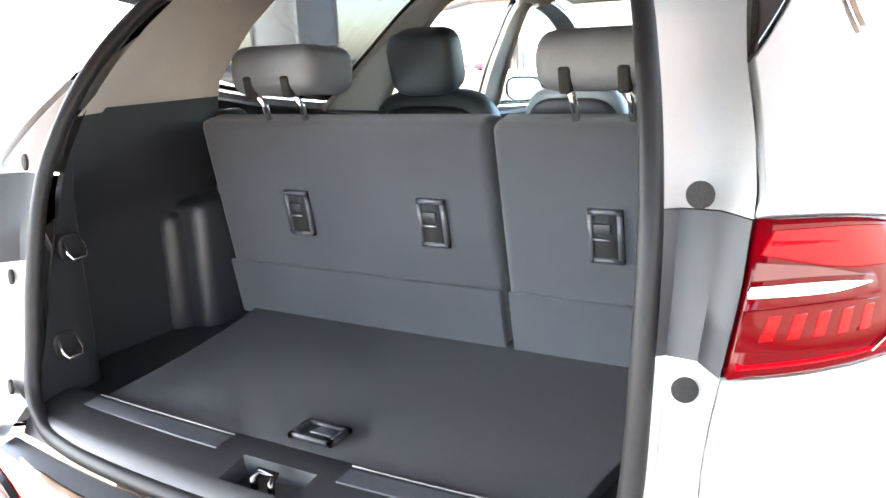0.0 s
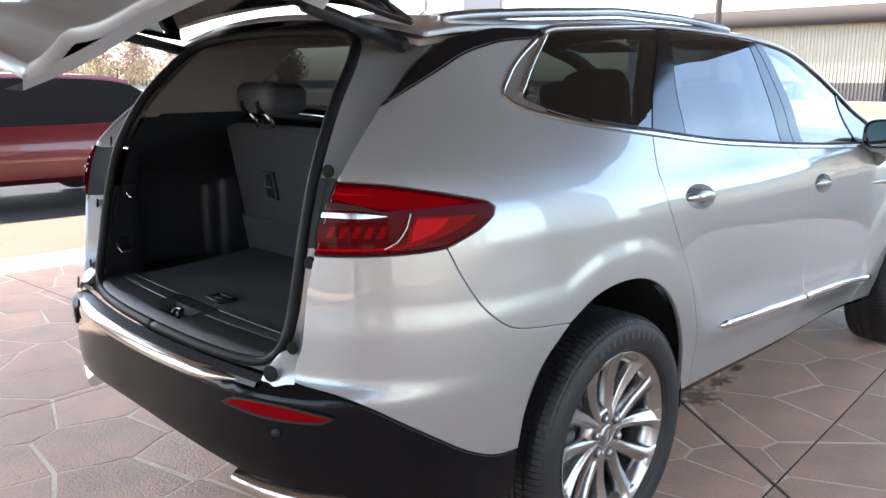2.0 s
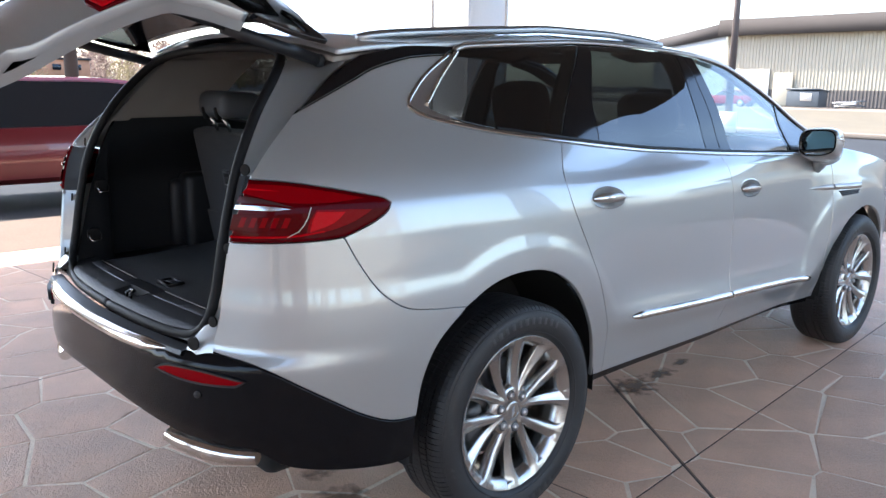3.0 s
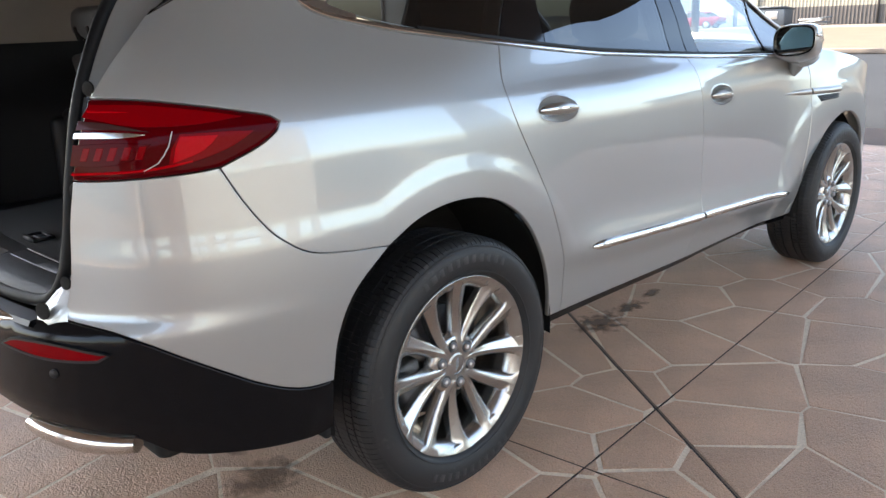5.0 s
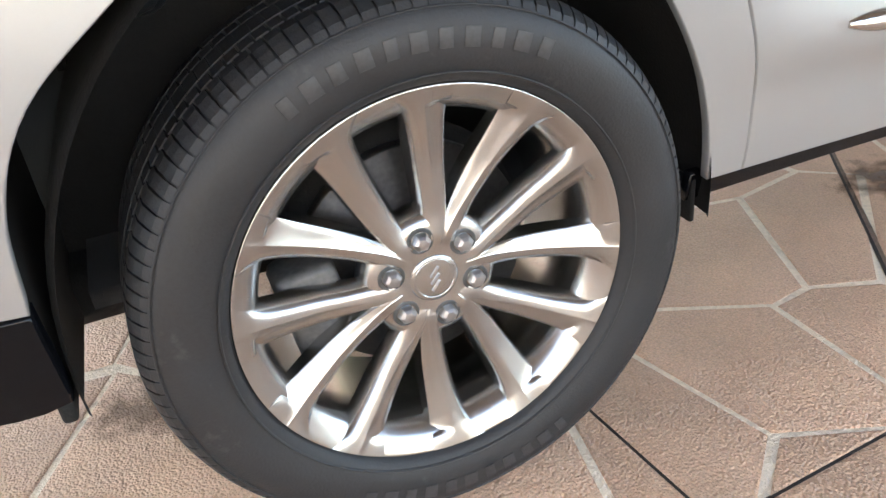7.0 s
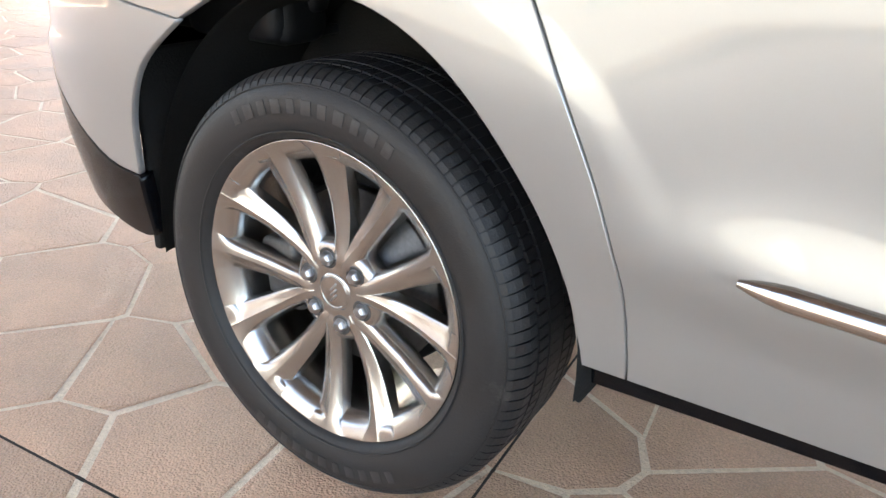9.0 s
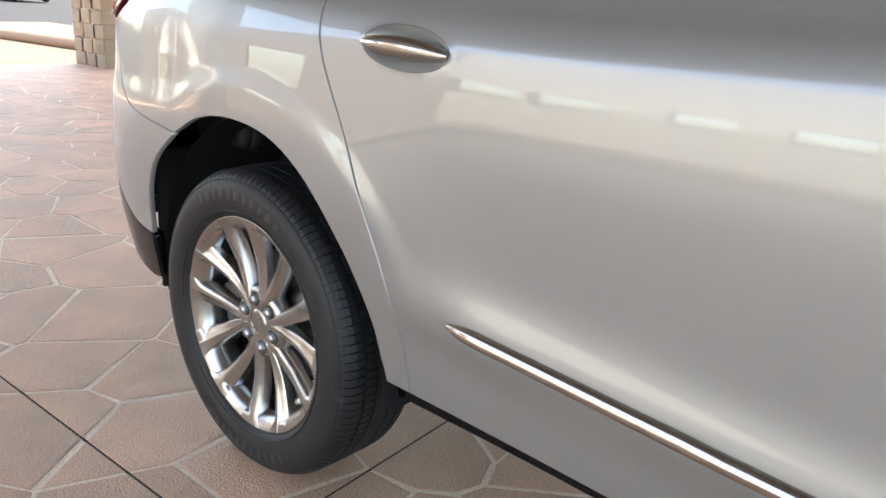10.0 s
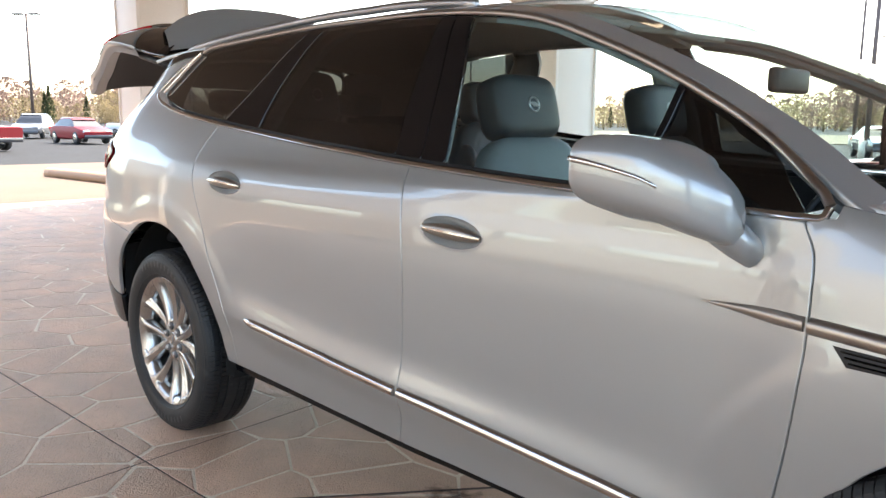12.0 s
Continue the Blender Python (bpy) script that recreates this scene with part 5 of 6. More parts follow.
# ---- the place ----
ASPHALT = material("asphalt", (0.030, 0.031, 0.033), 0.9, spec=0.08, vary=0.18, scale=0.6, fine=60, bump=0.35, bump_scale=90)
CONCRETE = material("tan_concrete", (0.17, 0.135, 0.105), 0.85, vary=0.10, scale=0.9, fine=50, bump=0.2, bump_scale=120)
GROUT = material("pale_joint_concrete", (0.84, 0.71, 0.565), 0.8, vary=0.2, scale=4, fine=90, bump=0.5, bump_scale=160)
APRON = material("tan_apron_concrete", (0.13, 0.098, 0.078), 0.9, spec=0.1, vary=0.12, scale=0.7, fine=40, bump=0.2, bump_scale=120)
STONE = material("brown_stamped_concrete", (0.63, 0.41, 0.285), 0.55, spec=0.3, vary=0.34, scale=2.6, fine=230, bump=0.5, bump_scale=60, rough_vary=0.12, island=0.07)


def pebbled(m, size, depth):
    """Adds a fine sandy relief of small rounded grains."""
    n, l = m.node_tree.nodes, m.node_tree.links
    tc, vo, bu = n["Texture Coordinate"], n.new("ShaderNodeTexVoronoi"), n.new("ShaderNodeBump")
    vo.feature = "SMOOTH_F1"
    vo.inputs["Scale"].default_value, vo.inputs["Smoothness"].default_value = 1 / size, 0.6
    bu.invert = True
    bu.inputs["Strength"].default_value, bu.inputs["Distance"].default_value = 1.0, depth
    l.new(tc.outputs["Object"], vo.inputs["Vector"])
    l.new(vo.outputs["Distance"], bu.inputs["Height"])
    l.new(n["Bump"].outputs[0], bu.inputs["Normal"])
    l.new(bu.outputs[0], n["Principled BSDF"].inputs["Normal"])


pebbled(STONE, .0050, .0036)
GRASS = material("dry_grass", (0.085, 0.066, 0.038), 0.95, vary=0.3, scale=0.5, fine=12, bump=0.6, bump_scale=20)
WHITE = material("painted_panel", (0.55, 0.52, 0.48), 0.55, vary=0.04, scale=1.5, fine=40, bump=0.06, bump_scale=60)
COLUMN = material("white_column_panel", (0.74, 0.72, 0.69), 0.5, vary=0.04, scale=1.5, fine=40, bump=0.06, bump_scale=60)
BLOCK = material("split_face_block", (0.36, 0.305, 0.235), 0.9, vary=0.16, scale=5, fine=60, bump=0.7, bump_scale=45, island=0.12)
CURB = material("painted_tan_curb", (0.36, 0.215, 0.12), 0.6, vary=0.08, scale=3, fine=60)

structure = lambda ob: tagged(ob, kind="structure")


def slab(name, x0, x1, y0, y1, z, mat, label, th=.15):
    ob = part(name, box((x1 - x0, y1 - y0, th), ((x0 + x1) / 2, (y0 + y1) / 2, z - th / 2)), mat, None, smooth=False)
    return structure(tagged(ob, label, "ground"))


big = bmesh.new()
bmesh.ops.create_grid(big, x_segments=8, y_segments=8, size=1500)
bmesh.ops.translate(big, verts=big.verts, vec=(0, 0, -.12))
structure(tagged(part("ground", big, ASPHALT, smooth=False), "grey asphalt car park reaching the horizon", "ground"))
slab("apron", -22, 8.8, -16, 7.0, -.012, APRON, "plain tan concrete apron round the canopy")
pavement = slab("pavement", -10.5, 7.4, -9.0, 5.1, .0030, GROUT, "stamped concrete paving with pale joints")
slab("verge", 27, 58, -90, 120, -.02, GRASS, "strip of dry winter grass")
slab("driveway", 58, 66, -90, 120, -.03, CONCRETE, "pale concrete drive before the warehouse")
kerb = part("kerb", box((.3, 210, .16), (26.85, 15, -.03), .02), CONCRETE)
structure(tagged(kerb, "pale concrete kerb along the road", "kerb"))


def clip_cell(poly, a, b):
    """Keeps the side of the polygon nearer to a than to b."""
    mid, nrm = (a + b) / 2, b - a
    out = []
    for p, q in zip(poly, poly[1:] + poly[:1]):
        dp, dq = (p - mid) @ nrm, (q - mid) @ nrm
        if dp <= 0:
            out.append(p)
        if dp * dq < 0:
            out.append(p + (q - p) * dp / (dp - dq))
    return out


rng = np.random.default_rng(7)
cells = []
X_LO, X_HI, Y_LO, Y_HI, PITCH = -10.5, 7.4, -9.0, 5.1, .41
seeds = {}
for i in range(int((X_HI - X_LO) / PITCH) + 1):
    for j in range(int((Y_HI - Y_LO) / PITCH) + 1):
        seeds[i, j] = np.array([X_LO + (i + .5 + .5 * (j % 2)) * PITCH, Y_LO + (j + .5) * PITCH]) + rng.uniform(-.36, .36, 2) * PITCH
# the stones beside the rear wheel and in its shade
for sx, sy in ((.32, -1.08), (.64, -1.0), (.88, -1.0), (.51, -1.29), (.82, -1.36), (.58, -1.56), (.07, -1.03), (.08, -1.24), (.33, -1.46), (.83, -.62),
               (1.02, -.7), (1.17, -.84), (1.36, -.96), (1.11, -1.21), (-.84, -1.1), (-.65, -.96), (-1.16, -.85), (-.33, -1.09), (-.57, -1.28)):
    spot = np.array([sx, sy])
    placed = seeds.setdefault("placed", [])
    free = [k for k in seeds if k != "placed" and k not in placed]
    key = min(free, key=lambda k: np.linalg.norm(seeds[k] - spot))
    seeds[key] = spot
    placed.append(key)
placed = seeds.pop("placed")
for key in [k for k in seeds if k not in placed and min(np.linalg.norm(seeds[k] - seeds[q]) for q in placed) < .20]:
    del seeds[key]
# saw cuts through the stones: two ends and the width
CUTS = (((-10.4, -1.92), (7.3, -.757), .0065), ((1.66, .01), (-.75, -3.37), .016), ((-.322, 5.0), (.478, -3.0), .0065), ((-10.4, .95), (7.3, 2.12), .0065))


def sawn(poly, c):
    """Splits a stone where a cut runs through it."""
    whole = [poly]
    for a, b, w in CUTS:
        a, b = np.array(a), np.array(b)
        run = (b - a) / np.linalg.norm(b - a)
        if not 0 < (c - a) @ run < np.linalg.norm(b - a):
            continue
        nrm, out = np.array([-run[1], run[0]]), []
        for q in whole:
            side = [(p - a) @ nrm for p in q]
            if max(side) < w / 2 or min(side) > -w / 2:
                out.append(q)
                continue
            for s in (1, -1):
                piece = clip_cell(q, a + nrm * s * (w / 2 + 1), a + nrm * s * (w / 2 - 1))
                if len(piece) > 2 and max(s * ((p - a) @ nrm) for p in piece) > w / 2 + .014:
                    out.append(piece)
        whole = out
    return whole


near = []
for (i, j), c in seeds.items():
    poly = [c + np.array(d) * PITCH * 1.6 for d in ((-1, -1), (1, -1), (1, 1), (-1, 1))]
    for di in range(-3, 4):
        for dj in range(-3, 4):
            o = seeds.get((i + di, j + dj))
            if o is not None and (di or dj):
                poly = clip_cell(poly, c, o)
    poly = [np.array([min(max(p[0], X_LO), X_HI), min(max(p[1], Y_LO), Y_HI)]) for p in poly]
    clean = [p for k, p in enumerate(poly) if np.linalg.norm(p - poly[k - 1]) > .025]
    if len(clean) < 3:
        continue
    cut = shrink([p + rng.uniform(-.006, .006, 2) for p in clean], .0072)
    for piece in sawn(cut, c):
        mid = sum(piece) / len(piece)
        close = -2.6 < mid[0] < 3.4 and -2.2 < mid[1] < 1.2
        near.append((mid, piece)) if close else cells.append((mid, piece))


def stone_lists(c, cut):
    """A slightly crowned slab: top, chamfer and side."""
    n = len(cut)
    top = shrink(cut, .006)
    v = [(*(p - c), .0052) for p in top] + [(*(p - c), .0038) for p in cut] + [(*(p - c), -.01) for p in cut]
    f = [tuple(range(n))]
    for k in range(n):
        m = (k + 1) % n
        f += [(n + k, n + m, m, k), (2 * n + k, 2 * n + m, n + m, n + k)]
    return v, f


# columns of the canopy
def column(x, y, wide=1.0, high=4.6):
    col = tagged(new("canopy_column"), "pale clad column on a split-face block base", "column", "canopy columns", "structure")
    col.location = (x, y, 0)
    for k in range(5):
        z = .10 + .2 * k
        n = 3
        for side_i in range(4):
            for b in range(n):
                off = (b - (n - 1) / 2) * wide / n + (.08 if k % 2 else -.08) * (0 if b in (0, n - 1) else 1)
                size = (wide / n - .012, .10, .19)
                m = Matrix.Rotation(radians(90 * side_i), 4, "Z") @ Matrix.Translation((off, wide / 2 - .05, z))
                part("block", box(size, bevel=.008, m=m), BLOCK, col)
    part("core", box((wide - .06, wide - .06, 1.0), (0, 0, .5)), GROUT, col)
    part("base_cap", box((wide + .03, wide + .03, .05), (0, 0, 1.02), .01), COLUMN, col)
    part("shaft", box((wide * .86, wide * .86, high - 1.04), (0, 0, 1.04 + (high - 1.04) / 2), .01), COLUMN, col)
    for sx in (-1, 1):
        for sy in (-1, 1):
            part("corner_trim", box((.05, .05, high - 1.04), (sx * wide * .43, sy * wide * .43, 1.04 + (high - 1.04) / 2), .006), COLUMN, col)
    return col


for x, y in ((-10.1, 3.5), (-3.9, 6.5), (7.35, 6.85), (-10.1, -6.6), (7.35, -6.6)):
    column(x, y)
CEIL = material("canopy_soffit", (0.18, 0.165, 0.15), 0.6, vary=0.05, scale=0.8, fine=20)
for x0, x1, y0, y1 in ((-11, 8.0, -7.2, 7.6),):
    structure(tagged(part("ceiling", box((x1 - x0, y1 - y0, .9), ((x0 + x1) / 2, (y0 + y1) / 2, 5.05)), CEIL, smooth=False), "pale flat canopy soffit", "canopy"))

# saw cuts in the paving
CUT = material("dark_saw_cut", (0.035, 0.028, 0.024), 0.9, vary=0.3, scale=10)
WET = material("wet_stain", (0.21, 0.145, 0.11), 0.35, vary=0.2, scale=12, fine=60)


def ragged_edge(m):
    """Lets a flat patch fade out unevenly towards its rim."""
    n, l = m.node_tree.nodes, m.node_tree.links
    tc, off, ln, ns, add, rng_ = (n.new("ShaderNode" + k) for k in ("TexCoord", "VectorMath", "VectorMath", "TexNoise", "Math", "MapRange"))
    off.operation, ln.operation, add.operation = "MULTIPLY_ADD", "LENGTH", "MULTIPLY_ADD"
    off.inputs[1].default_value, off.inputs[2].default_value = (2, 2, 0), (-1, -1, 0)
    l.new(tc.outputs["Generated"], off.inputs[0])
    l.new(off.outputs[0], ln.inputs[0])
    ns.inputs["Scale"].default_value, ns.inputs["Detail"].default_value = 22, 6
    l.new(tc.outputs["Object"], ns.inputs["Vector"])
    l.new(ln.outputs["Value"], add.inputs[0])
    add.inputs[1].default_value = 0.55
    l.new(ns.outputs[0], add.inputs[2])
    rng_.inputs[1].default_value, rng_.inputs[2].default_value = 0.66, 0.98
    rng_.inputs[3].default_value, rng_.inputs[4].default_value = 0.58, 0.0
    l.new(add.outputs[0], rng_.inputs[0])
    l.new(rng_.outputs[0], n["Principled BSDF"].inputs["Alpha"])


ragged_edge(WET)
# worn brown strip whose dark tone also paints the groove's shaded side
WORN_SHADED = material("worn_shaded_cut_edge", (0.20, 0.135, 0.10), 0.85, vary=0.35, scale=14, fine=120, bump=0.6, bump_scale=90)
for (xa, ya), (xb, yb), w in CUTS:
    d = math.hypot(xb - xa, yb - ya)
    m = Matrix.Translation(((xa + xb) / 2, (ya + yb) / 2, .0014)) @ Matrix.Rotation(math.atan2(yb - ya, xb - xa), 4, "Z")
    wide = w > .01
    if wide:
        structure(tagged(part("cut_edge", box((d, w + .004, .004), m=m), WORN_SHADED, pavement, smooth=False), "worn edge of a wide cut with its groove's shade coloured in"))
        m = m @ Matrix.Translation((0, -.005, .0008))
    structure(tagged(part("paving_cut", box((d, .007 if wide else w + .002, .004), m=m), CUT, pavement, smooth=False), "dark saw cut in the paving"))
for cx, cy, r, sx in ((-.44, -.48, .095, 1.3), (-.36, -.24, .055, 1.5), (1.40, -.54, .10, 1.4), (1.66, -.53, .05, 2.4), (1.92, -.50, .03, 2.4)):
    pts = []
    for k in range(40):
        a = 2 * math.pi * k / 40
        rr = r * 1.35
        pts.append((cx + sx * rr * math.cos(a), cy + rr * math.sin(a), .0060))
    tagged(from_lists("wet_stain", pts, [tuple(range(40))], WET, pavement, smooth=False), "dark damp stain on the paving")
log = [(-16.7, 3.75, .05), (-15.5, 3.88, .06), (-14.3, 4.0, .06), (-12.6, 4.18, .06)]
structure(tagged(part("kerb_stop", tube(spline(log, .3), .14, 16), CURB), "rounded tan painted kerb beside the column", "kerb"))

# side wall of the building behind the walk, out of view, with tall window openings
WALL = material("pale_stucco", (0.34, 0.325, 0.30), 0.85, vary=0.06, scale=1.2, fine=40, bump=0.15, bump_scale=60)
# dark colour of the unseen west piers, added to dim the quarter panel's reflections
UNSEEN_DARK = material("dark_unseen_wall", (0.12, 0.085, 0.07), 0.9, vary=0.15, scale=2, fine=40, bump=0.3, bump_scale=30)
holes = [(-26.0, -24.6), (-21.5, -20.2), (-17.0, -12.6), (-8.6, -7.3), (-7.15, -5.85), (-4.6, -3.3), (-2.4, -1.1), (-.95, .35), (1.6, 2.9), (4.0, 5.2)]
edges_x = [-32.0] + [v for h in holes for v in h] + [5.8]
wall_s = tagged(new("wall_south"), "pale stucco wall with window openings", "wall", kind="structure")
for a, b in zip(edges_x[::2], edges_x[1::2]):
    part("pier", box((b - a, .35, 5.8), ((a + b) / 2, -13.0, 2.9)), WALL if a > -9 else UNSEEN_DARK, wall_s, smooth=False)
for a, b in holes:
    part("lintel", box((b - a, .35, 3.2), ((a + b) / 2, -13.0, 4.2)), WALL if a > -9 else UNSEEN_DARK, wall_s, smooth=False)
    part("breast", box((b - a, .35, 1.0), ((a + b) / 2, -13.0, .5)), WALL if a > -9 else UNSEEN_DARK, wall_s, smooth=False)


# ---- what stands round the place ----
SIDING = material("tan_metal_siding", (0.36, 0.31, 0.23), 0.6, 0.0, vary=0.06, scale=0.5, fine=8)
SIDING_DARK = material("brown_metal_siding", (0.10, 0.082, 0.07), 0.6, 0.0, vary=0.1, scale=0.5, fine=8)
FASCIA = material("brown_fascia", (0.055, 0.048, 0.045), 0.8, vary=0.08, scale=0.4, spec=0.05)
GREY_SIDING = material("grey_metal_siding", (0.30, 0.31, 0.33), 0.5, vary=0.08, scale=0.4)
BRICK_FAR = material("orange_brick_wall", (0.46, 0.21, 0.11), 0.9, vary=0.15, scale=0.6, fine=6)
POLE = material("weathered_steel_pole", (0.13, 0.095, 0.08), 0.6, 0.4, vary=0.15, scale=3)
DUMP = material("grey_steel_bin", (0.07, 0.08, 0.09), 0.6, 0.3, vary=0.2, scale=2)
RED_PAINT = material("red_car_paint", (0.22, 0.006, 0.012), 0.45, 0.0, 0.0, spec=0.25, vary=0.03)
MAROON = material("dark_red_car_paint", (0.16, 0.012, 0.018), 0.3, 0.3, 1.0, vary=0.03)
GREY_PAINT = material("grey_car_paint", (0.20, 0.21, 0.23), 0.3, 0.5, 1.0, vary=0.03)
DARK_PAINT = material("dark_car_paint", (0.03, 0.033, 0.04), 0.3, 0.3, 1.0, vary=0.03)
WHITE_PAINT = material("white_car_paint", (0.70, 0.70, 0.70), 0.3, 0.0, 1.0, vary=0.03)
AUTO_GLASS = material("dark_car_glass", (0.015, 0.018, 0.022), 0.06, 0.0, 0.0)
BARK = material("winter_twigs", (0.20, 0.14, 0.115), 0.9, vary=0.3, scale=0.3, fine=4, island=0.25)
BUDS = material("spring_buds", (0.21, 0.165, 0.095), 0.9, vary=0.3, scale=0.3, fine=4, island=0.30)
PINE = material("pine_needles", (0.05, 0.06, 0.03), 0.9, vary=0.3, scale=0.3, fine=4, island=0.3)

for leafy in (BARK, BUDS, PINE):
    nn, ll = leafy.node_tree.nodes, leafy.node_tree.links
    thin, half, src = nn.new("ShaderNodeBsdfTranslucent"), nn.new("ShaderNodeMixShader"), nn["Principled BSDF"]
    src.inputs["Specular IOR Level"].default_value = 0.1
    ll.new(src.inputs["Base Color"].links[0].from_socket, thin.inputs[0])
    ll.new(src.outputs[0], half.inputs[1])
    ll.new(thin.outputs[0], half.inputs[2])
    ll.new(half.outputs[0], nn["Material Output"].inputs[0])

# long warehouse with ribbed walls
hall = tagged(new("warehouse"), "long tan ribbed-metal warehouse with a brown base", "building")


def ribbed(name, p0, p1, z0, z1, mat, pitch=.30, depth=.05):
    a, b = Vector((*p0, 0)), Vector((*p1, 0))
    n = int((b - a).length / pitch)
    d, nn = (b - a) / n, Vector(((b - a).y, -(b - a).x, 0)).normalized()
    verts, faces = [], []
    for i in range(n):
        for t, o in ((0, 0), (.55, 0), (.65, 1), (.9, 1)):
            q = a + d * (i + t) + nn * o * depth
            verts += [(q.x, q.y, z0), (q.x, q.y, z1)]
    for i in range(len(verts) // 2 - 1):
        faces.append((2 * i, 2 * i + 2, 2 * i + 3, 2 * i + 1))
    return from_lists(name, verts, faces, mat, hall, smooth=False)


WX = 70.0
ribbed("wall", (WX, 36), (WX + 1.5, -40), 1.4, 6.33, SIDING)
ribbed("wall_base", (WX - .05, 36), (WX + 1.45, -40), -.1, 1.4, SIDING_DARK)
part("fascia", box((1.2, 77, 1.45), m=Matrix.Translation((WX + .45, -2, 7.0)) @ Matrix.Rotation(radians(1.1), 4, "Z")), FASCIA, hall, "brown roof fascia")
ribbed("end_wall", (WX + 22, 58), (WX, 36), -.1, 6.33, GREY_SIDING)
part("end_fascia", box((.6, 31.5, 1.2), m=Matrix.Translation((WX + 11, 47, 6.9)) @ Matrix.Rotation(radians(-45), 4, "Z")), FASCIA, hall)
part("roof", box((40, 77, .3), m=Matrix.Translation((WX + 20.5, -2, 7.55)) @ Matrix.Rotation(radians(1.1), 4, "Z")), FASCIA, hall)
part("loading_door", box((.12, 3.4, 3.3), (WX - .1, 33.2, 1.55), .02), WHITE, hall, "white loading door")
part("side_door", box((.12, 1.8, 2.9), (WX - .08, 30.2, 1.4), .02), SIDING, hall)
for y in (12.5, 19.5, -5.0):
    part("downpipe", box((.14, .14, 6.2), (WX - .15 + .02 * (36 - y) * .98, y, 3.1)), SIDING_DARK, hall)
for y in (16.5, 35.3, 1.0):
    part("wall_lamp", box((.3, .35, .45), (WX - .2, y, 4.9), .05), WHITE, hall)
bin_ = tagged(new("dumpster"), "dark grey steel dumpster beside the warehouse", "bin")
part("tub", box((1.7, 2.6, 1.25), (63.5, 25.2, .70), .05), DUMP, bin_)
part("lid", box((1.8, 2.7, .10), m=Matrix.Translation((63.5, 25.2, 1.38)) @ Matrix.Rotation(radians(6), 4, "Y")), DUMP, bin_)
part("sticker", box((.02, .9, .6), (62.63, 24.9, .85)), WHITE, bin_)
toilet = tagged(new("portable_toilet"), "blue portable toilet far across the field", "toilet")
BLUE = material("blue_plastic", (0.02, 0.05, 0.30), 0.5, vary=0.1, scale=2)
part("cabin", box((1.2, 1.2, 2.15), (79.6, 70.4, 1.0), .05), BLUE, toilet)
part("roof", box((1.3, 1.3, .18), (79.6, 70.4, 2.15), .08), WHITE, toilet)
part("door", box((.04, .8, 1.8), (78.98, 70.4, .95), .01), BLUE, toilet)
pile = tagged(new("scrap_pile"), "low heap of pale scrap boards", "scrap")
for k in range(7):
    part("board", box((.18, 1.9, .10), m=Matrix.Translation((63.6 + rng.uniform(-.5, .5), 22.0 + rng.uniform(-.6, .6), .12 + .07 * k)) @ Euler((rng.uniform(-.1, .1), 0, rng.uniform(-.6, .6))).to_matrix().to_4x4()), WHITE if k % 2 else DUMP, pile)

# far brick office
office = tagged(new("brick_office"), "low orange brick office far across the car park", "building")
ox, oy = 46, 205
part("wall", box((42, 14, 6.2), (ox, oy, 3.0)), BRICK_FAR, office)
part("parapet", box((42.6, 14.6, .5), (ox, oy, 6.3)), FASCIA, office)
for k in range(9):
    for z in (1.7, 4.4):
        part("window", box((1.9, .3, 1.3), (ox - 18 + 4.5 * k, oy - 7.1, z)), AUTO_GLASS, office)


def lamp_post(x, y, h=11.0, r=.10, arms=1, turn=0.0):
    post = tagged(new("lamp_post"), "slim dark car park lamp post with a flat head", "lamp post", "car park lamp posts")
    post.location = (x, y, -.1)
    part("footing", cylinder(.3, .8, Matrix.Translation((0, 0, .4)), 16), GROUT, post)
    part("pole", cylinder(r * 1.2, h, Matrix.Translation((0, 0, h / 2)), 14, r2=r * .8), POLE, post)
    for k in range(arms):
        m = Matrix.Rotation(radians(turn + 180 * k), 4, "Z")
        part("head", box((.9, .42, .14), bevel=.03, m=m @ Matrix.Translation((.75, 0, h))), POLE, post)
        part("arm", box((.5, .07, .07), m=m @ Matrix.Translation((.25, 0, h))), POLE, post)
    return post


for x, y, h, r, arms, turn in ((3.2, 13.4, 9.5, .11, 1, 90), (18, 60, 11, .10, 1, 20), (24.6, 11.3, 9.5, .11, 1, -60), (-69.8, 19.2, 9.9, .12, 2, 40), (-17, 56, 11, .10, 2, 30), (-24, 84, 10, .1, 2, 60),
                               (-9.5, 36, 9, .1, 1, 10), (34, 128, 10, .1, 2, 0), (-58, 60, 11, .1, 2, 0)):
    lamp_post(x, y, h, r, arms, turn)


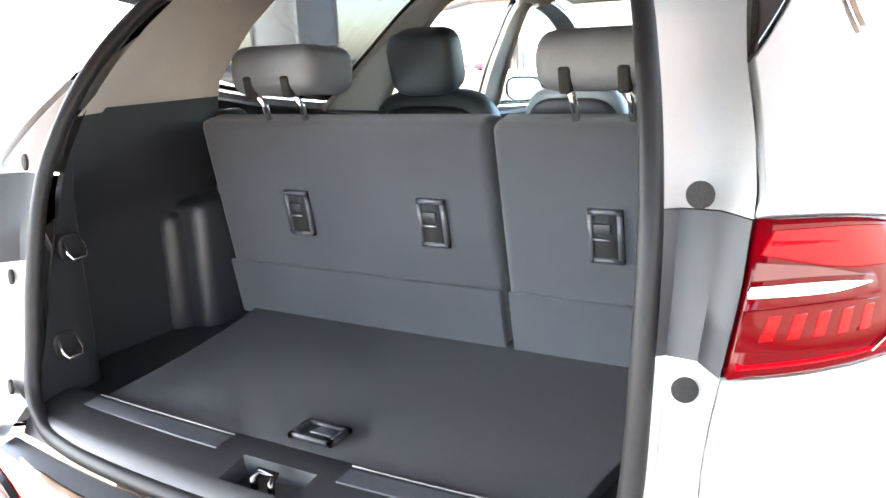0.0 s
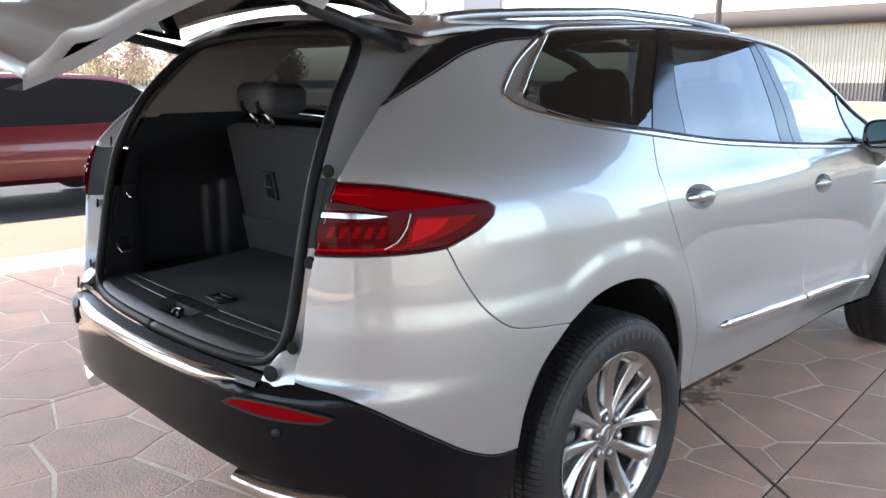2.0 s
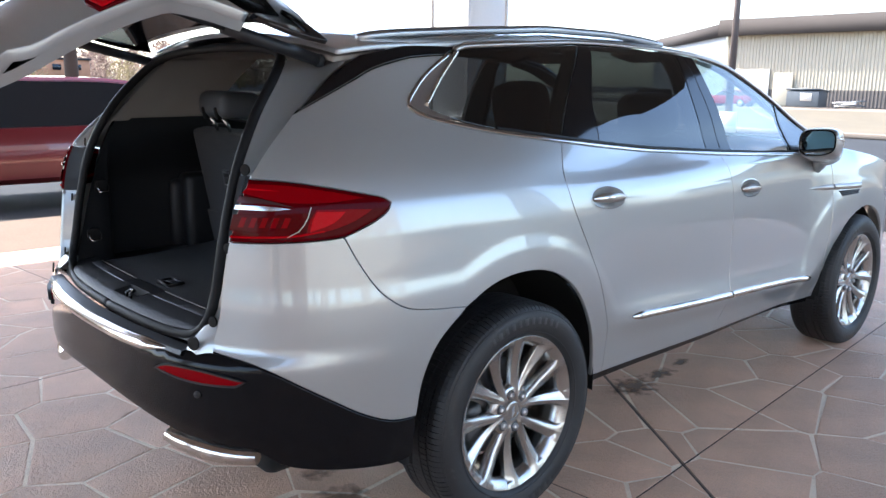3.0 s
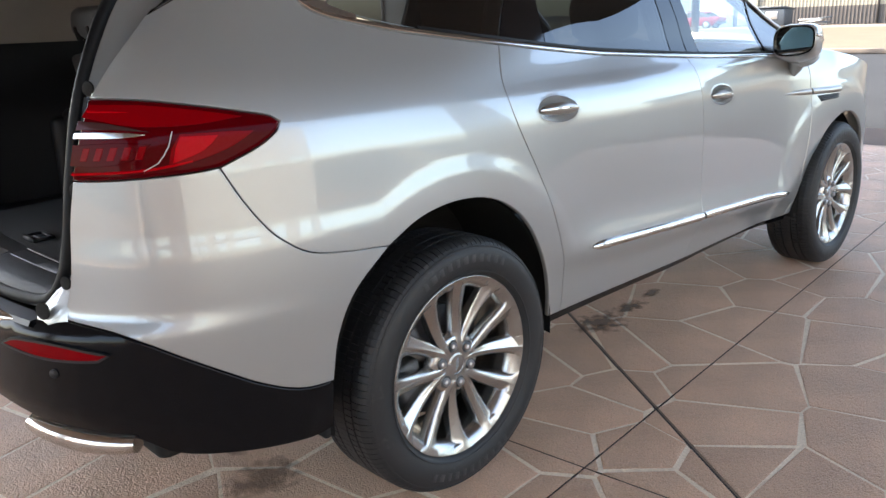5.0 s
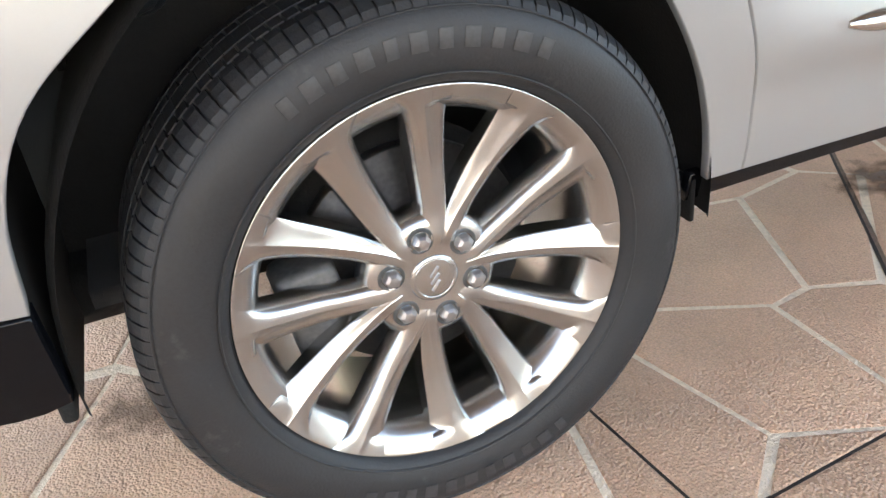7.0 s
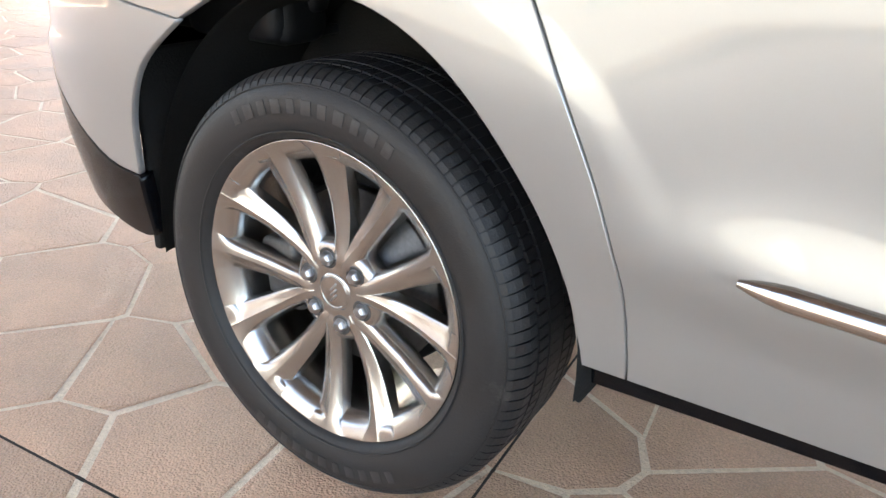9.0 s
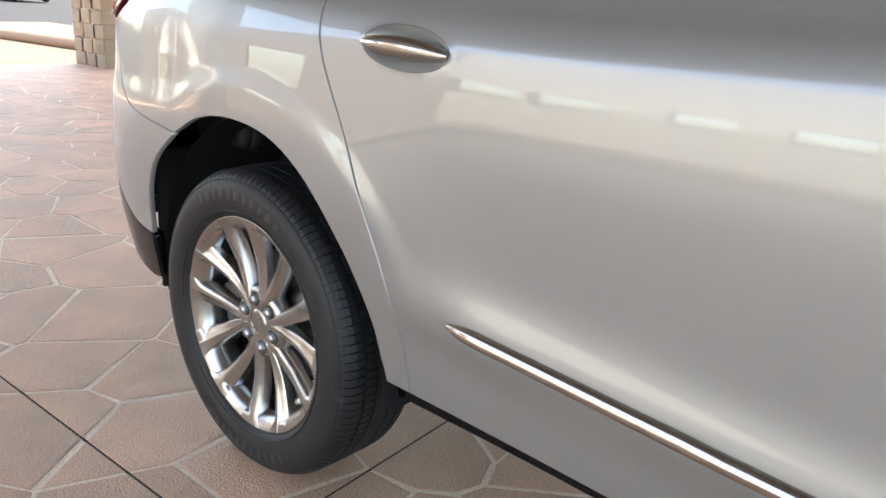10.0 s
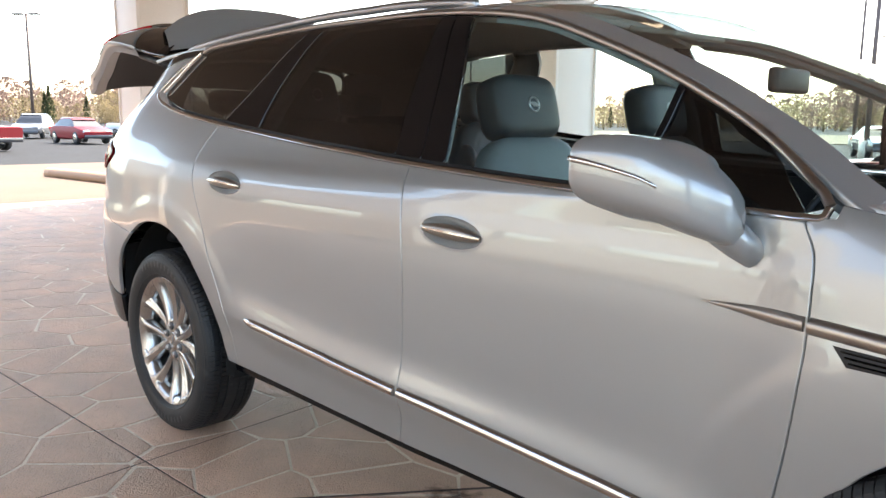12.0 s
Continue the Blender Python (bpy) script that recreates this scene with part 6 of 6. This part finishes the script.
def parked_car(kind, paint, x, y, heading, label):
    """A complete small car: body with arches, glasshouse, lamps and wheels."""
    c = tagged(new("parked_car"), label, "car", "parked cars")
    c.matrix_basis = Matrix.Translation((x, y, -.10)) @ Matrix.Rotation(radians(heading), 4, "Z")
    spec = dict(sedan=(4.7, 1.8, [(-2.3, .62, .86), (-1.9, .30, .98), (-1.2, .26, 1.0), (.9, .26, .98), (1.5, .26, .92), (2.1, .34, .80), (2.33, .48, .68)], [(-1.75, .99, .02), (-1.05, 1.40, .22), (-.1, 1.46, .24), (.45, 1.40, .2), (1.15, .98, .02)]),
                suv=(4.8, 1.9, [(-2.35, .55, 1.0), (-2.1, .34, 1.08), (-1.2, .30, 1.08), (.9, .30, 1.05), (1.5, .30, 1.02), (2.1, .38, .92), (2.38, .50, .75)], [(-2.15, 1.10, .04), (-1.75, 1.62, .2), (-.4, 1.70, .22), (.45, 1.62, .2), (1.2, 1.06, .02)]),
                pickup=(5.6, 1.95, [(-2.8, .55, 1.02), (-2.7, .45, 1.06), (-1.2, .42, 1.06), (1.2, .42, 1.08), (1.8, .42, 1.08), (2.5, .46, 1.02), (2.78, .55, .9)], [(-.75, 1.08, .02), (-.55, 1.78, .16), (.3, 1.84, .18), (.75, 1.76, .16), (1.45, 1.10, .02)]))[kind]
    ln, wd, hull, cab = spec
    up_ = [(0, .86), (.10, .97), (.45, 1.0), (.75, .98), (.95, .92), (1.0, .80)]
    fine = spline(hull, .18)
    ring = lambda q: [(q[0], sg * w * wd / 2 * (1 - .12 * max(0, abs(q[0]) / (ln / 2) - .75) * 4), q[1] + (q[2] - q[1]) * t) for sg, seq in ((-1, up_), (1, up_[::-1])) for t, w in seq]
    loft("body", [ring(q) for q in fine], paint, c, sharp=35)
    for q in (fine[0], fine[-1]):
        from_lists("end_panel", ring(q), [tuple(range(12))], paint, c, smooth=False)
    base_z = lambda q: curve([(a[0], a[2]) for a in hull], q[0]) - .03
    cf = spline(cab, .15)
    loft("glasshouse", [[(q[0], -wd / 2 * .90, base_z(q)), (q[0], -wd / 2 * (.90 - q[2]), max(q[1] - .06, base_z(q))), (q[0], wd / 2 * (.90 - q[2]), max(q[1] - .06, base_z(q))), (q[0], wd / 2 * .90, base_z(q))] for q in cf], AUTO_GLASS, c, sharp=30)
    top = [q for q in cf if q[1] > max(a[1] for a in cab) - .14]
    loft("roof", [[(q[0], -wd / 2 * (.91 - q[2]), q[1] - .075), (q[0], -wd / 2 * (.86 - q[2]), q[1] - .02), (q[0], 0, q[1]), (q[0], wd / 2 * (.86 - q[2]), q[1] - .02), (q[0], wd / 2 * (.91 - q[2]), q[1] - .075)] for q in top], paint, c)
    wb = ln * .29
    for sx in (-1, 1):
        for sy in (-1, 1):
            m = Matrix.Translation((sx * wb * 1.02, sy * (wd / 2 - .10), .35)) @ Matrix.Rotation(radians(90), 4, "X")
            part("wheel", cylinder(.345, .23, m, 28, bevel=.04), RUBBER, c)
            part("wheel_rim", cylinder(.215, .24, m, 20, bevel=.01), ALLOY, c)
    for sy in (-1, 1):
        part("tail_lamp", box((.06, .34, .16), (-ln / 2 + .05, sy * wd * .36, hull[1][2] - .16), .02), RED_LENS, c)
        part("head_lamp", box((.10, .36, .13), (ln / 2 - .10, sy * wd * .35, hull[-2][2] - .10), .02), WHITE_PAINT, c)
    part("lower_bumper", box((.10, wd * .86, .20), (ln / 2 - .04, 0, .42), .03), DARK_PAINT, c)
    part("tail_bumper", box((.10, wd * .86, .20), (-ln / 2 + .04, 0, .48), .03), DARK_PAINT, c)
    if kind == "pickup":
        part("cargo_bed", box((1.75, wd * .78, .06), (-1.75, 0, 1.05)), DARK_PAINT, c)
    return c


parked_car("suv", MAROON, .9, 9.4, 178, "dark red SUV parked beyond the canopy")
parked_car("sedan", RED_PAINT, -44, 14.0, 4, "red saloon parked facing the canopy")
parked_car("pickup", RED_PAINT, -36.3, 6.2, 206, "bright red pickup truck in the car park")
parked_car("suv", GREY_PAINT, -57, 15.4, -30, "grey SUV in the far row")
parked_car("sedan", DARK_PAINT, -56, 17.6, -30, "dark saloon in the far row")
parked_car("pickup", WHITE_PAINT, -54.5, 22.0, 20, "white pickup in the far row")
parked_car("sedan", DARK_PAINT, -9.4, 37.5, -60, "dark saloon across the drive")
parked_car("suv", GREY_PAINT, -5.5, 39.5, -60, "grey SUV across the drive")
parked_car("suv", DARK_PAINT, -17.5, 46, -50, "dark SUV in the second row")
parked_car("sedan", WHITE_PAINT, 22, 118, 10, "white saloon far across the car park")
parked_car("suv", GREY_PAINT, 28, 122, 10, "grey SUV far across the car park")
parked_car("sedan", RED_PAINT, 63.0, 31.5, 90, "red car beside the warehouse")

# field strip beyond the car park and woods on the skyline
slab("field", -140, 170, 62, 118, -.06, GRASS, "wide field of dry winter grass")


def woods(name, mat, spots, label, spread):
    """Far trees: trunks with limbs and many small tufts, as one mass."""
    verts, faces = [], []

    def quad(p, s):
        a, b = Vector(rng.normal(size=3)).normalized() * s, Vector(rng.normal(size=3)).normalized() * s
        i = len(verts)
        verts.extend([p - a, p + b, p + a, p - b])
        faces.append((i, i + 1, i + 2, i + 3))

    for x, y, h in spots:
        base = Vector((x, y, -.2))
        for k in range(3):
            i = len(verts)
            r = .22
            tip = base + Vector((rng.uniform(-.1, .1) * h, rng.uniform(-.1, .1) * h, h * .75))
            verts.extend([base + Vector((-r, 0, 0)), base + Vector((r, 0, 0)), tip + Vector((.05, 0, 0)), tip + Vector((-.05, 0, 0))])
            faces.append((i, i + 1, i + 2, i + 3))
        for k in range(480):
            u = rng.uniform(0, 1) ** .8
            w = spread(u) * h
            a = rng.uniform(0, 2 * math.pi)
            rr = w * math.sqrt(rng.uniform(0, 1))
            quad(base + Vector((rr * math.cos(a), rr * math.sin(a), h * (.06 + .94 * u))), h * rng.uniform(.015, .040))
    tagged(from_lists(name, verts, faces, mat, smooth=False), label, "trees", kind="stuff")


ring_spots = lambda n, r0, r1, h0, h1, a0, a1: [(rr * math.cos(a), rr * math.sin(a), rng.uniform(h0, h1)) for rr, a in ((rng.uniform(r0, r1), radians(rng.uniform(a0, a1))) for _ in range(n))]
crown = lambda u: .48 * math.sin(math.pi * min(1, .12 + .86 * u)) ** .8
woods("far_woods", BARK, ring_spots(330, 220, 330, 8, 13, 55, 195), "bare brown winter trees on the skyline", crown)
woods("budding_trees", BUDS, ring_spots(200, 170, 260, 4, 8, 55, 195), "budding pale yellow trees", crown)
woods("pine_trees", PINE, ring_spots(36, 180, 260, 6, 10, 60, 190), "dark green pines among the bare trees", lambda u: .22 * (1.02 - u))

# ---- paving stones, the nearest as pieces of their own ----
near.sort(key=lambda q: abs(q[0][0] - .3) + abs(q[0][1] + 1.2))
cells += near[290:]
for c, cut in near[:290]:
    v, f = stone_lists(c, cut)
    st = from_lists("paving_stone", v, f, STONE, pavement, smooth=False)
    st.location = (c[0], c[1], 0)
allv, allf = [], []
for c, cut in cells:
    v, f = stone_lists(c, cut)
    b0 = len(allv)
    allv += [(a + c[0], b + c[1], d) for a, b, d in v]
    allf += [tuple(b0 + k for k in q) for q in f]
tagged(from_lists("paving_stones", allv, allf, STONE, pavement, smooth=False), "brown stamped paving stones", kind="stuff")
